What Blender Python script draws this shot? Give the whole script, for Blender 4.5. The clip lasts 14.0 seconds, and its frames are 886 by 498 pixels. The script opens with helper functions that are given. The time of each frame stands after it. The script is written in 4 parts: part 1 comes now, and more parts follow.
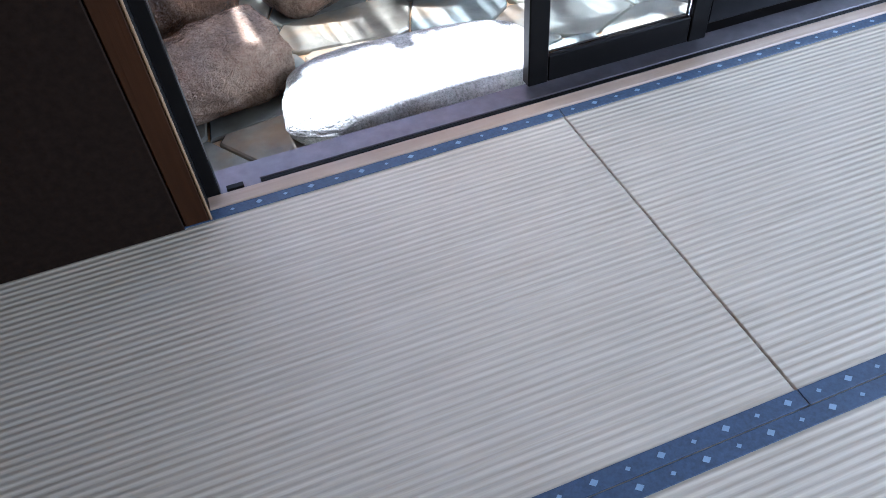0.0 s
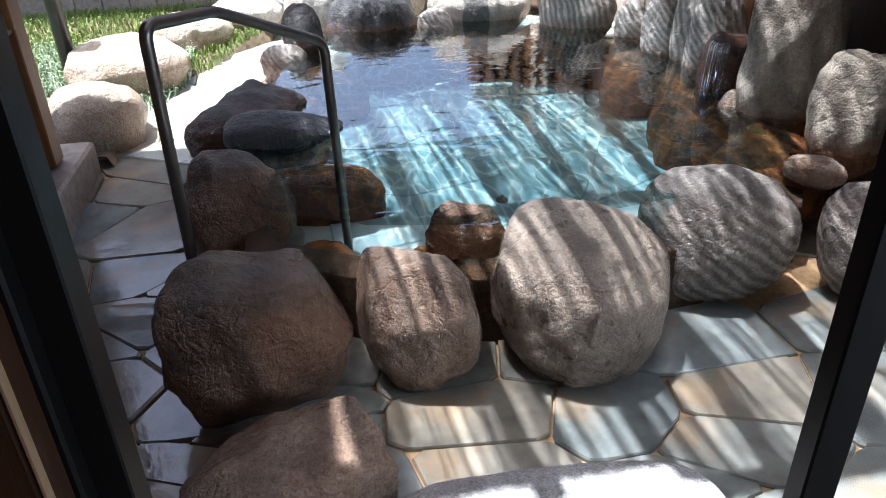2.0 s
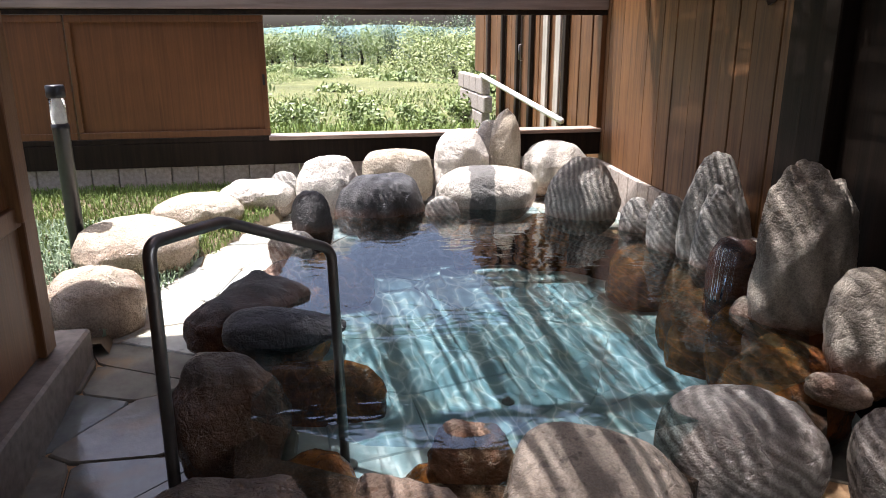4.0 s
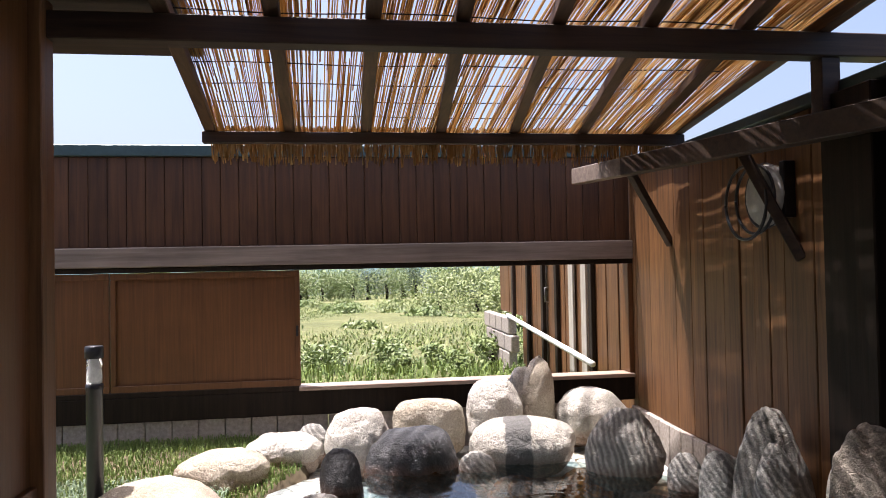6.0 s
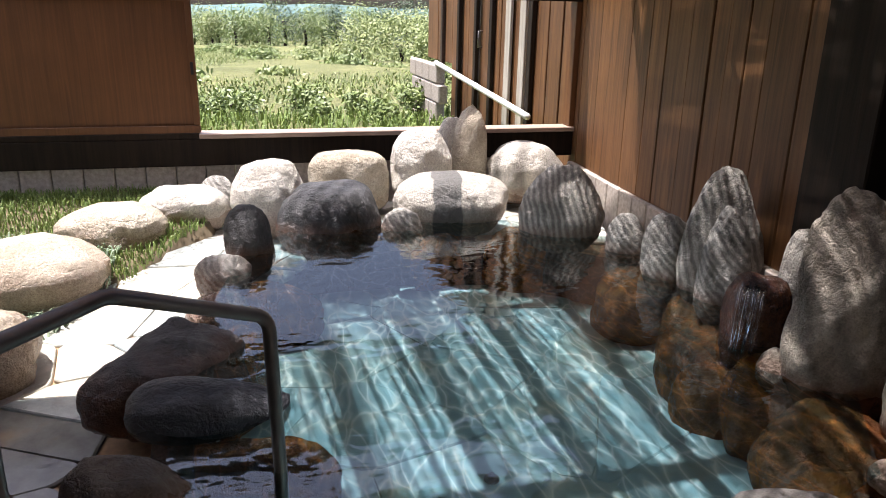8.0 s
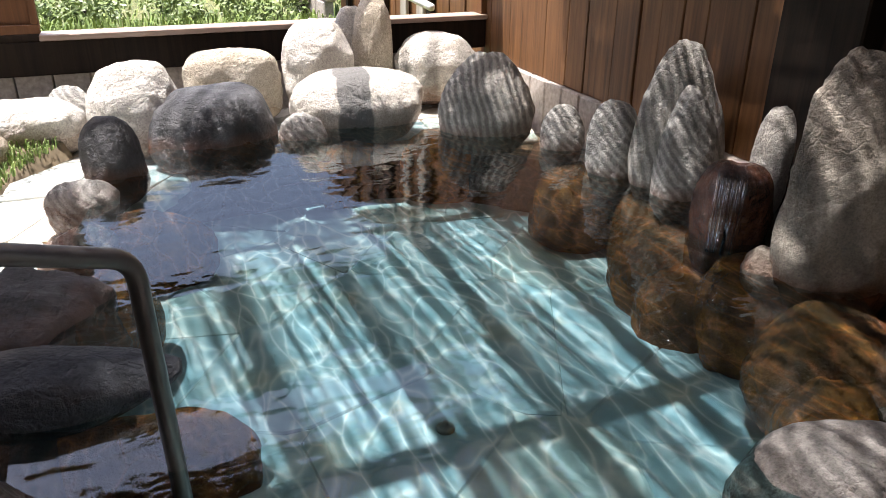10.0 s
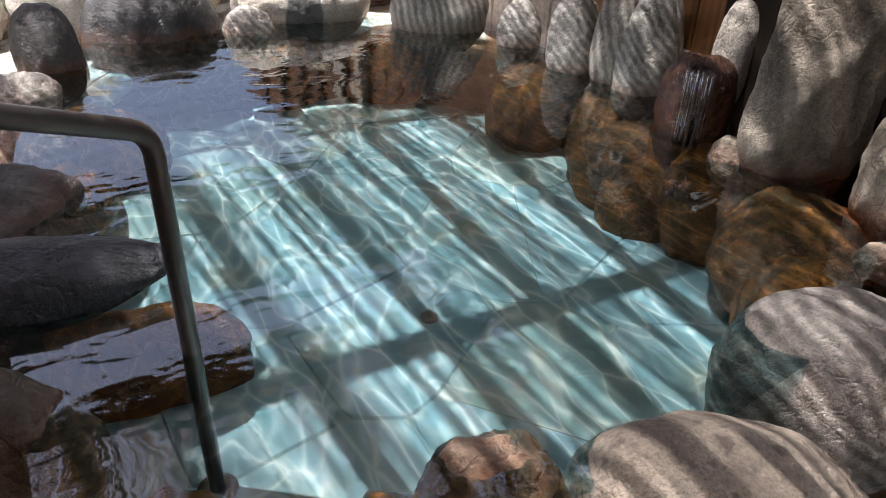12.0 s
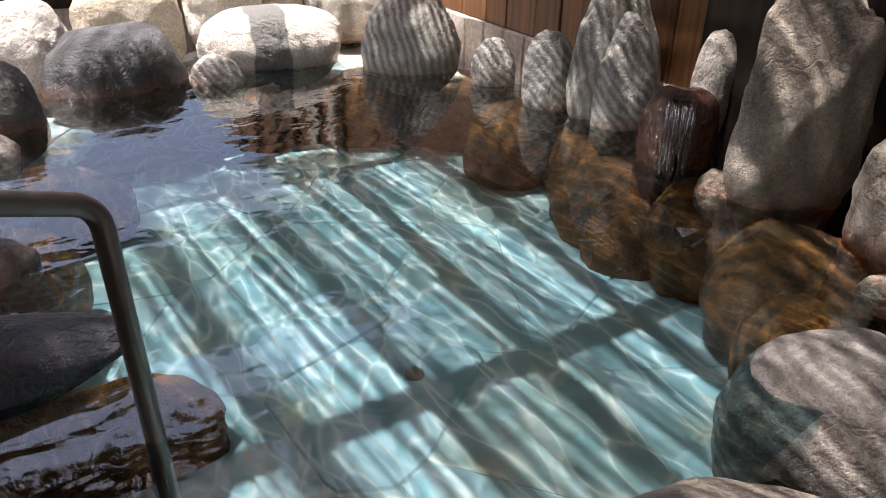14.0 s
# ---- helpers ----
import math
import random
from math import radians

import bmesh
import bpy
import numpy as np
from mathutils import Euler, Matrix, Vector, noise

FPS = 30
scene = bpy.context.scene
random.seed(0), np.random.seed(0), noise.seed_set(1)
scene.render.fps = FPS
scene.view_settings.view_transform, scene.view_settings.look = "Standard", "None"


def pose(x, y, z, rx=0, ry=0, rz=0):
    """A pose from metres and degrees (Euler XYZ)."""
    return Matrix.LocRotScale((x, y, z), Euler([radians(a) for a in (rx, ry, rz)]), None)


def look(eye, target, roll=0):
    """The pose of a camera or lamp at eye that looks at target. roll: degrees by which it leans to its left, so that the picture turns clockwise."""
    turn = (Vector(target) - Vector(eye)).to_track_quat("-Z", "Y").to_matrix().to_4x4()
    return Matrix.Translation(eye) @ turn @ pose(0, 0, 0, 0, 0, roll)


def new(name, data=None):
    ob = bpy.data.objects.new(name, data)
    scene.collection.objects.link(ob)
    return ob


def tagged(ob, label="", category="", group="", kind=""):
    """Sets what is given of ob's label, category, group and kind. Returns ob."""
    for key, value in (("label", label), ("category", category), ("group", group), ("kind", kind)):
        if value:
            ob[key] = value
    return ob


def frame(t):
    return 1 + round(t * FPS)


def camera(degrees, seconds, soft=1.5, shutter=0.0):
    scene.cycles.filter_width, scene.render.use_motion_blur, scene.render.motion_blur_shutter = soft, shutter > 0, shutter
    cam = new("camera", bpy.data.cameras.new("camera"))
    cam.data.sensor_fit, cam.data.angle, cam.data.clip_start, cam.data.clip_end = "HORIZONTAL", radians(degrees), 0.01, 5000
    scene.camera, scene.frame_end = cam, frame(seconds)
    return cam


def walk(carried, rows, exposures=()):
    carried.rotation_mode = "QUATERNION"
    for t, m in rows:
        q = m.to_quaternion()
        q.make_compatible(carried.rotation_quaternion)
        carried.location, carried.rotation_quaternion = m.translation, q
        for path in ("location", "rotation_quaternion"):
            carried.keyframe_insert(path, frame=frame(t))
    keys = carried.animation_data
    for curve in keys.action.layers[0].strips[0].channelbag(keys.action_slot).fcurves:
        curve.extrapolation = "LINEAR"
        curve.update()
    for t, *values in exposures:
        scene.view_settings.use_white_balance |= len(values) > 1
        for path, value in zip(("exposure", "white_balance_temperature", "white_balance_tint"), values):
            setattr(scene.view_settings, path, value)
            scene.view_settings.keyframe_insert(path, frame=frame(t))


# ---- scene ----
cam = camera(62.5, 14.0, soft=0.9)
PATH = [
    (0, (0.002, 0.067, 1.101), (0.402, 1.377, -0.356), -5.4),
    (0.5, (0.02, 0.33, 1.11), (0.425, 1.717, -0.273), -4.0),
    (1, (0.057, 0.562, 1.14), (0.461, 2.034, -0.152), -3.9),
    (1.2, (0.067, 0.663, 1.17), (0.447, 2.17, -0.087), -3.0),
    (1.5, (0.093, 0.755, 1.133), (0.423, 2.371, 0.002), -3.3),
    (2, (0.116, 0.883, 1.176), (0.409, 2.607, 0.204), -1.8),
    (2.5, (0.111, 1.004, 1.231), (0.439, 2.783, 0.379), -0.7),
    (2.7, (0.115, 1.022, 1.243), (0.465, 2.814, 0.427), -0.3),
    (4.8, (0.132, 1.06, 1.352), (0.436, 3.003, 0.986), 0.0),
    (5, (0.124, 1.086, 1.37), (0.428, 3.04, 1.071), -0.0),
    (5.5, (0.102, 1.096, 1.398), (0.391, 3.073, 1.316), -0.5),
    (6, (0.083, 1.126, 1.429), (0.366, 3.105, 1.471), -1.1),
    (6.5, (0.1, 1.227, 1.444), (0.44, 3.197, 1.489), -2.1),
    (7, (0.165, 1.412, 1.401), (0.549, 3.358, 1.147), -0.1),
    (7.5, (0.127, 1.546, 1.386), (0.569, 3.444, 0.937), 0.1),
    (8, (0.166, 1.701, 1.32), (0.633, 3.545, 0.703), 1.1),
    (8.2, (0.177, 1.749, 1.319), (0.628, 3.582, 0.658), 1.1),
    (10.5, (0.208, 2.249, 1.075), (0.977, 3.866, 0.185), 0.8),
    (11, (0.143, 2.251, 1.059), (0.947, 3.803, 0.088), 2.4),
    (11.5, (0.062, 2.244, 1.046), (0.922, 3.734, 0.025), 4.1),
    (12, (0.024, 2.255, 1.05), (0.892, 3.735, 0.023), 2.9),
    (12.5, (0.008, 2.28, 1.053), (0.907, 3.752, 0.042), 2.5),
    (13, (0.009, 2.28, 1.064), (0.966, 3.726, 0.068), 2.1),
    (13.5, (0.041, 2.291, 1.077), (1.042, 3.728, 0.11), 1.8),
    (14, (0.08, 2.351, 1.044), (1.011, 3.847, 0.097), 1.0),
]
walk(cam, [(t, look(eye, target, roll)) for t, eye, target, roll in PATH],
     exposures=[(0, 3.25, 5150, 10), (0.5, 2.95, 5200, 11), (1.0, 2.25, 5450, 12), (1.5, 2.1, 5600, 12), (2.6, 1.95, 5700, 14), (5.0, 1.3, 6250, 20), (7.5, 1.26, 6200, 19), (8.2, 1.36, 6200, 18), (10.4, 1.62, 6200, 16), (14, 1.72, 6400, 19)])

# ---------- world and sun ----------
SUN_WAY = Vector((0.24, -0.138, -1.0)).normalized()
elev = math.asin(-SUN_WAY.z)
world = bpy.data.worlds.new("sky_world")
scene.world = world
world.use_nodes = True
wn = world.node_tree
sky = wn.nodes.new("ShaderNodeTexSky")
sky.sky_type = "NISHITA"
sky.sun_disc = False
sky.sun_elevation = elev
sky.sun_rotation = math.atan2(-SUN_WAY.x, -SUN_WAY.y)
sky.air_density, sky.dust_density = 1.0, 5.0
wn.links.new(sky.outputs[0], wn.nodes["Background"].inputs[0])
wn.nodes["Background"].inputs[1].default_value = 0.11
sun = new("sun", bpy.data.lights.new("sun", "SUN"))
sun.data.energy, sun.data.angle, sun.data.color = 5.0, radians(0.6), (1.0, 0.96, 0.9)
# added fill: area lamp in an unseen east window brightens the mats
added_window_fill = new("added_window_fill", bpy.data.lights.new("added_window_fill", "AREA"))
added_window_fill.data.shape, added_window_fill.data.size, added_window_fill.data.size_y = "RECTANGLE", 3.0, 1.55
added_window_fill.data.energy, added_window_fill.data.color = 30.0, (0.86, 0.93, 1.0)
added_window_fill.matrix_world = look((3.62, -0.85, 1.19), (0, -0.85, 1.0))
sun.matrix_world = Matrix.Translation((-3, 8, 12)) @ SUN_WAY.to_track_quat("-Z", "Y").to_matrix().to_4x4()


# ---------- materials ----------
def material(name):
    m = bpy.data.materials.new(name)
    m.use_nodes = True
    nt = m.node_tree
    return m, nt, nt.nodes["Principled BSDF"]


def node(nt, kind, **inputs):
    n = nt.nodes.new("ShaderNode" + kind)
    for k, v in inputs.items():
        key = k.replace("_", " ")
        if hasattr(v, "is_output"):
            nt.links.new(v, n.inputs[key])
        else:
            n.inputs[key].default_value = v
    return n


def coords(nt, space="Object", scale=(1, 1, 1), rot=(0, 0, 0)):
    tc = nt.nodes.new("ShaderNodeTexCoord")
    mp = nt.nodes.new("ShaderNodeMapping")
    mp.inputs["Scale"].default_value = scale
    mp.inputs["Rotation"].default_value = rot
    nt.links.new(tc.outputs[space], mp.inputs[0])
    return mp.outputs[0]


def ramp(nt, fac, stops):
    r = nt.nodes.new("ShaderNodeValToRGB")
    e = r.color_ramp.elements
    while len(e) < len(stops):
        e.new(0.5)
    for el, (p, c) in zip(e, stops):
        el.position = p
        el.color = (*c, 1) if len(c) == 3 else c
    nt.links.new(fac, r.inputs[0])
    return r.outputs[0]


def mix(nt, fac, a, b, blend="MIX"):
    n = nt.nodes.new("ShaderNodeMix")
    n.data_type = "RGBA"
    n.blend_type = blend
    for key, v in ((0, fac), (6, a), (7, b)):
        if hasattr(v, "is_output"):
            nt.links.new(v, n.inputs[key])
        elif key == 0:
            n.inputs[0].default_value = v
        else:
            n.inputs[key].default_value = (*v, 1)
    return n.outputs[2]


def noise_tex(nt, vec, scale, detail=6.0, rough=0.6, dist=0.0):
    n = nt.nodes.new("ShaderNodeTexNoise")
    n.inputs["Scale"].default_value, n.inputs["Detail"].default_value = scale, detail
    n.inputs["Roughness"].default_value, n.inputs["Distortion"].default_value = rough, dist
    nt.links.new(vec, n.inputs["Vector"])
    return n.outputs["Fac"]


def bump(nt, bsdf, height, strength=0.4, dist=0.01):
    b = nt.nodes.new("ShaderNodeBump")
    b.inputs["Strength"].default_value, b.inputs["Distance"].default_value = strength, dist
    nt.links.new(height, b.inputs["Height"])
    nt.links.new(b.outputs[0], bsdf.inputs["Normal"])


def math_node(nt, op, a, b=0.0):
    n = nt.nodes.new("ShaderNodeMath")
    n.operation = op
    for i, v in enumerate((a, b)):
        if hasattr(v, "is_output"):
            nt.links.new(v, n.inputs[i])
        else:
            n.inputs[i].default_value = v
    return n.outputs[0]


WATER_Z = 0.15


def stone(name, dark, light, band=0.0, band_scale=9.0, band_rot=(0.3, 0.5, 0.2), rust=0.6, rough=0.75, spots=0.0, wet_top=0.06):
    """Boulder stone: mottled, banded along one way, stained rust brown and wet by the waterline."""
    m, nt, b = material(name)
    v = coords(nt)
    v2 = coords(nt, "Object", (1, 1, 1), band_rot)
    big = noise_tex(nt, v, 4.0, 5)
    fine = noise_tex(nt, v, 55.0, 6, 0.7)
    col = ramp(nt, big, [(0.3, dark), (0.7, light)])
    col = mix(nt, 0.5, col, ramp(nt, fine, [(0.3, (0.35,) * 3), (0.72, (1.1,) * 3)]), "MULTIPLY")
    speck = noise_tex(nt, v, 150.0, 3, 0.7)
    col = mix(nt, 0.5, col, ramp(nt, speck, [(0.34, (0.35,) * 3), (0.5, (1.0,) * 3), (0.68, (1.35,) * 3)]), "MULTIPLY")
    h = math_node(nt, "ADD", math_node(nt, "MULTIPLY", fine, 0.9), math_node(nt, "MULTIPLY", speck, 0.25))
    if band:
        w = nt.nodes.new("ShaderNodeTexWave")
        w.bands_direction = "X"
        w.inputs["Scale"].default_value, w.inputs["Distortion"].default_value = band_scale * 0.40, 5.5
        w.inputs["Detail"].default_value, w.inputs["Detail Scale"].default_value = 4.0, 0.8
        nt.links.new(v2, w.inputs["Vector"])
        lines = ramp(nt, w.outputs["Fac"], [(0.12, (0.24,) * 3), (0.45, (0.75,) * 3), (0.85, (1.55,) * 3)])
        col = mix(nt, band, col, lines, "MULTIPLY")
        h = math_node(nt, "ADD", h, math_node(nt, "MULTIPLY", w.outputs["Fac"], 0.5 * band))
    if spots:
        sp = ramp(nt, noise_tex(nt, v, 14.0, 3), [(0.6, (0, 0, 0)), (0.66, (1, 1, 1))])
        col = mix(nt, math_node(nt, "MULTIPLY", sp, spots), col, (0.05, 0.035, 0.03))
    geo = nt.nodes.new("ShaderNodeNewGeometry")
    xyz = nt.nodes.new("ShaderNodeSeparateXYZ")
    nt.links.new(geo.outputs["Position"], xyz.inputs[0])
    wob = math_node(nt, "ADD", xyz.outputs[2], math_node(nt, "MULTIPLY", math_node(nt, "SUBTRACT", noise_tex(nt, v, 7.0, 4), 0.5), 0.16))
    low = nt.nodes.new("ShaderNodeMapRange")
    low.inputs[1].default_value, low.inputs[2].default_value = WATER_Z + wet_top, WATER_Z - 0.02
    nt.links.new(wob, low.inputs[0])
    stain = ramp(nt, big, [(0.25, (0.06, 0.022, 0.008)), (0.6, (0.26, 0.085, 0.02)), (0.85, (0.20, 0.12, 0.04))])
    col = mix(nt, math_node(nt, "MULTIPLY", low.outputs[0], rust), col, mix(nt, 0.5, stain, ramp(nt, fine, [(0.3, (0.3,) * 3), (0.7, (1,) * 3)]), "MULTIPLY"))
    nt.links.new(col, b.inputs["Base Color"])
    r = nt.nodes.new("ShaderNodeMapRange")
    r.inputs[3].default_value, r.inputs[4].default_value = rough, 0.25
    nt.links.new(low.outputs[0], r.inputs[0])
    nt.links.new(r.outputs[0], b.inputs["Roughness"])
    crack = nt.nodes.new("ShaderNodeTexVoronoi")
    crack.feature = "DISTANCE_TO_EDGE"
    crack.inputs["Scale"].default_value = 5.0
    wv = nt.nodes.new("ShaderNodeVectorMath")
    wv.operation = "MULTIPLY_ADD"
    wn_ = nt.nodes.new("ShaderNodeTexNoise")
    wn_.inputs["Scale"].default_value, wn_.inputs["Detail"].default_value = 6.0, 5.0
    nt.links.new(v, wn_.inputs["Vector"])
    nt.links.new(wn_.outputs["Color"], wv.inputs[0])
    wv.inputs[1].default_value = (0.35, 0.35, 0.35)
    nt.links.new(v, wv.inputs[2])
    nt.links.new(wv.outputs[0], crack.inputs["Vector"])
    cr = ramp(nt, crack.outputs["Distance"], [(0.0, (0.0,) * 3), (0.035, (1.0,) * 3)])
    pit = ramp(nt, noise_tex(nt, v, 34.0, 4, 0.7), [(0.36, (0.0,) * 3), (0.5, (1.0,) * 3)])
    relief = math_node(nt, "ADD", math_node(nt, "MULTIPLY", cr, 0.25), math_node(nt, "MULTIPLY", pit, 0.3))
    relief = math_node(nt, "ADD", relief, math_node(nt, "MULTIPLY", noise_tex(nt, v, 9.0, 9, 0.6), 2.6))
    bump(nt, b, math_node(nt, "ADD", h, relief), 0.75, 0.02)
    return m


def wood(name, dark, light, along="Z", rough=0.6, grain=28.0, rnd=0.25, spec=0.4):
    m, nt, b = material(name)
    s = {"X": (1.2, grain, grain), "Y": (grain, 1.2, grain), "Z": (grain, grain, 1.2)}[along]
    v = coords(nt, "Object", s)
    g = noise_tex(nt, v, 1.0, 7, 0.65, 0.6)
    big = noise_tex(nt, coords(nt), 2.2, 4)
    col = ramp(nt, g, [(0.28, dark), (0.72, light)])
    col = mix(nt, 0.5, col, ramp(nt, big, [(0.3, (0.55,) * 3), (0.7, (1.1,) * 3)]), "MULTIPLY")
    oi = nt.nodes.new("ShaderNodeObjectInfo")
    geo = nt.nodes.new("ShaderNodeNewGeometry")
    var = math_node(nt, "ADD", oi.outputs["Random"], geo.outputs["Random Per Island"])
    col = mix(nt, rnd, col, ramp(nt, math_node(nt, "FRACT", var), [(0, (0.4,) * 3), (1, (1.2,) * 3)]), "MULTIPLY")
    nt.links.new(col, b.inputs["Base Color"])
    b.inputs["Roughness"].default_value = rough
    b.inputs["Specular IOR Level"].default_value = spec
    bump(nt, b, g, 0.35, 0.004)
    return m


def plain(name, col, rough=0.5, metal=0.0, var=0.15, scale=30.0, spec=0.5):
    m, nt, b = material(name)
    n = noise_tex(nt, coords(nt), scale, 5)
    c = ramp(nt, n, [(0.3, tuple(x * (1 - var) for x in col)), (0.7, tuple(min(1, x * (1 + var)) for x in col))])
    nt.links.new(c, b.inputs["Base Color"])
    b.inputs["Roughness"].default_value, b.inputs["Metallic"].default_value = rough, metal
    b.inputs["Specular IOR Level"].default_value = spec
    bump(nt, b, n, 0.12, 0.003)
    return m


M = {}
M["granite_white"] = stone("granite_white", (0.52, 0.47, 0.39), (0.78, 0.73, 0.64), rust=0.5)
M["granite_tan"] = stone("granite_tan", (0.40, 0.33, 0.23), (0.68, 0.60, 0.47), rust=0.4)
M["granite_streak"] = stone("granite_streak", (0.42, 0.38, 0.31), (0.66, 0.61, 0.52), rust=0.5)
vt = M["granite_streak"].node_tree
vb = vt.nodes["Principled BSDF"]
base_out = vb.inputs["Base Color"].links[0].from_socket
vx = vt.nodes.new("ShaderNodeSeparateXYZ")
vt.links.new(coords(vt), vx.inputs[0])
wobble = math_node(vt, "MULTIPLY", noise_tex(vt, coords(vt), 3.0, 3), 0.10)
streak = ramp(vt, math_node(vt, "ABSOLUTE", math_node(vt, "ADD", math_node(vt, "ADD", vx.outputs[0], wobble), -0.01)), [(0.082, (1, 1, 1)), (0.092, (0, 0, 0))])
vt.links.new(mix(vt, math_node(vt, "MULTIPLY", streak, 0.85), base_out, (0.07, 0.07, 0.068)), vb.inputs["Base Color"])
M["granite_band"] = stone("granite_band", (0.42, 0.38, 0.31), (0.66, 0.61, 0.52), 0.5, 4.0, (0, 0.1, 0.2))
M["gneiss"] = stone("gneiss", (0.21, 0.196, 0.17), (0.55, 0.525, 0.46), 0.42, 26.0, (0.25, 0.7, 0.3))
M["gneiss_up"] = stone("gneiss_up", (0.24, 0.222, 0.185), (0.58, 0.545, 0.47), 0.45, 22.0, (0.1, 0.25, 0.2))
M["dark_stone"] = stone("dark_stone", (0.022, 0.021, 0.020), (0.10, 0.096, 0.09), 0.3, 6.0, rough=0.55)
# the pale bands stand in for sun streaks between reed shadows
M["black_stone"] = stone("black_stone", (0.018, 0.018, 0.02), (0.085, 0.083, 0.08), 0.7, 7.0, (0.1, 0.0, 0.5), rough=0.5)
M["brown_stone"] = stone("brown_stone", (0.045, 0.034, 0.025), (0.165, 0.125, 0.088), 0.3, 6.0, rust=0.35, rough=0.3, spots=0.3)
M["brown_grey"] = stone("brown_grey", (0.13, 0.108, 0.084), (0.42, 0.36, 0.285), 0.25, 6.0, rust=0.4, rough=0.55, spots=0.3)
M["spotted"] = stone("spotted", (0.17, 0.14, 0.108), (0.42, 0.355, 0.28), 0.15, 6.0, rust=0.12, rough=0.6, spots=0.7)
M["gneiss_dry"] = stone("gneiss_dry", (0.13, 0.122, 0.108), (0.42, 0.39, 0.345), 0.45, 20.0, (0.2, 0.9, 0.3), rust=0.15)
M["slate"] = stone("slate", (0.022, 0.024, 0.028), (0.055, 0.058, 0.064), 0.1, 6.0, rust=0.0, rough=0.35)
M["rim_stone"] = stone("rim_stone", (0.025, 0.018, 0.013), (0.09, 0.06, 0.035), 0.1, 6.0, rust=0.1, rough=0.4)
M["crag"] = stone("crag", (0.12, 0.095, 0.066), (0.50, 0.44, 0.35), 0.3, 7.0, (0.1, 0.3, 0.1), rust=0.8)
M["rust_stone"] = stone("rust_stone", (0.08, 0.024, 0.006), (0.66, 0.22, 0.035), 0.6, 9.0, rust=0.35, wet_top=0.5, rough=0.3)
M["rust_dark"] = stone("rust_dark", (0.06, 0.02, 0.006), (0.44, 0.16, 0.035), 0.5, 9.0, rust=0.3, wet_top=0.5, rough=0.3)
M["wet_dark"] = stone("wet_dark", (0.008, 0.005, 0.004), (0.06, 0.02, 0.009), 0.2, 7.0, rust=0.2, wet_top=0.6, rough=0.15)
M["slab"] = stone("slab", (0.36, 0.35, 0.34), (0.58, 0.57, 0.56), 0.1, 5.0, rust=0.0)
M["board"] = wood("board", (0.050, 0.019, 0.006), (0.138, 0.057, 0.021), "Z", 0.55)
M["board_worn"] = wood("board_worn", (0.065, 0.026, 0.008), (0.25, 0.115, 0.04), "Z", 0.55, 22, 0.35)
M["panel_wood"] = wood("panel_wood", (0.105, 0.040, 0.011), (0.185, 0.075, 0.023), "Z", 0.5, 40, 0.1)
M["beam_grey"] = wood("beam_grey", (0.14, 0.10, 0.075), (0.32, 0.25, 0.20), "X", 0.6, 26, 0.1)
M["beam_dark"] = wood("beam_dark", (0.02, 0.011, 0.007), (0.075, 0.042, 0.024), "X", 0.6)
M["rafter_wood"] = wood("rafter_wood", (0.045, 0.022, 0.010), (0.16, 0.085, 0.04), "Y", 0.6)
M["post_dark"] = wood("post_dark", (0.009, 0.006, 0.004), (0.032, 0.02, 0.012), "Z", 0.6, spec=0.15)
M["door_wood"] = wood("door_wood", (0.02, 0.008, 0.0035), (0.05, 0.02, 0.008), "Z", 0.6, spec=0.08)
M["jamb_lit"] = wood("jamb_lit", (0.20, 0.12, 0.06), (0.34, 0.22, 0.12), "Z", 0.5)
M["pale_plank"] = wood("pale_plank", (0.30, 0.26, 0.21), (0.62, 0.57, 0.48), "Z", 0.7, 30, 0.2)
M["sill_wood"] = wood("sill_wood", (0.34, 0.24, 0.17), (0.52, 0.40, 0.31), "X", 0.4)
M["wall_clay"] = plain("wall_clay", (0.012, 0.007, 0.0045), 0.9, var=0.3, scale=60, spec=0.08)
M["plaster"] = plain("plaster", (0.42, 0.33, 0.22), 0.85)
M["steel"] = plain("steel", (0.16, 0.145, 0.13), 0.32, 0.85, 0.2, 12)
M["alu_dark"] = plain("alu_dark", (0.0050, 0.0045, 0.0045), 0.4, 0.0, spec=0.12)
M["alu_rail"] = plain("alu_rail", (0.16, 0.15, 0.17), 0.35, 0.7)
M["lamp_black"] = plain("lamp_black", (0.02, 0.021, 0.024), 0.35, 0.2)
M["drum_grey"] = plain("drum_grey", (0.38, 0.37, 0.34), 0.5)
M["lamp_white"] = plain("lamp_white", (0.75, 0.73, 0.66), 0.4)
M["green_cap"] = plain("green_cap", (0.05, 0.085, 0.085), 0.45, 0.3)
M["white_paint"] = plain("white_paint", (0.75, 0.74, 0.70), 0.5)
M["mortar"] = plain("mortar", (0.32, 0.20, 0.10), 0.8, var=0.35)
M["soil"] = plain("soil", (0.12, 0.09, 0.05), 0.9, var=0.4, scale=12)
M["basalt_step"] = plain("basalt_step", (0.22, 0.19, 0.16), 0.6, var=0.3, scale=20)
M["block"] = plain("block", (0.36, 0.31, 0.26), 0.85, var=0.3, scale=35)


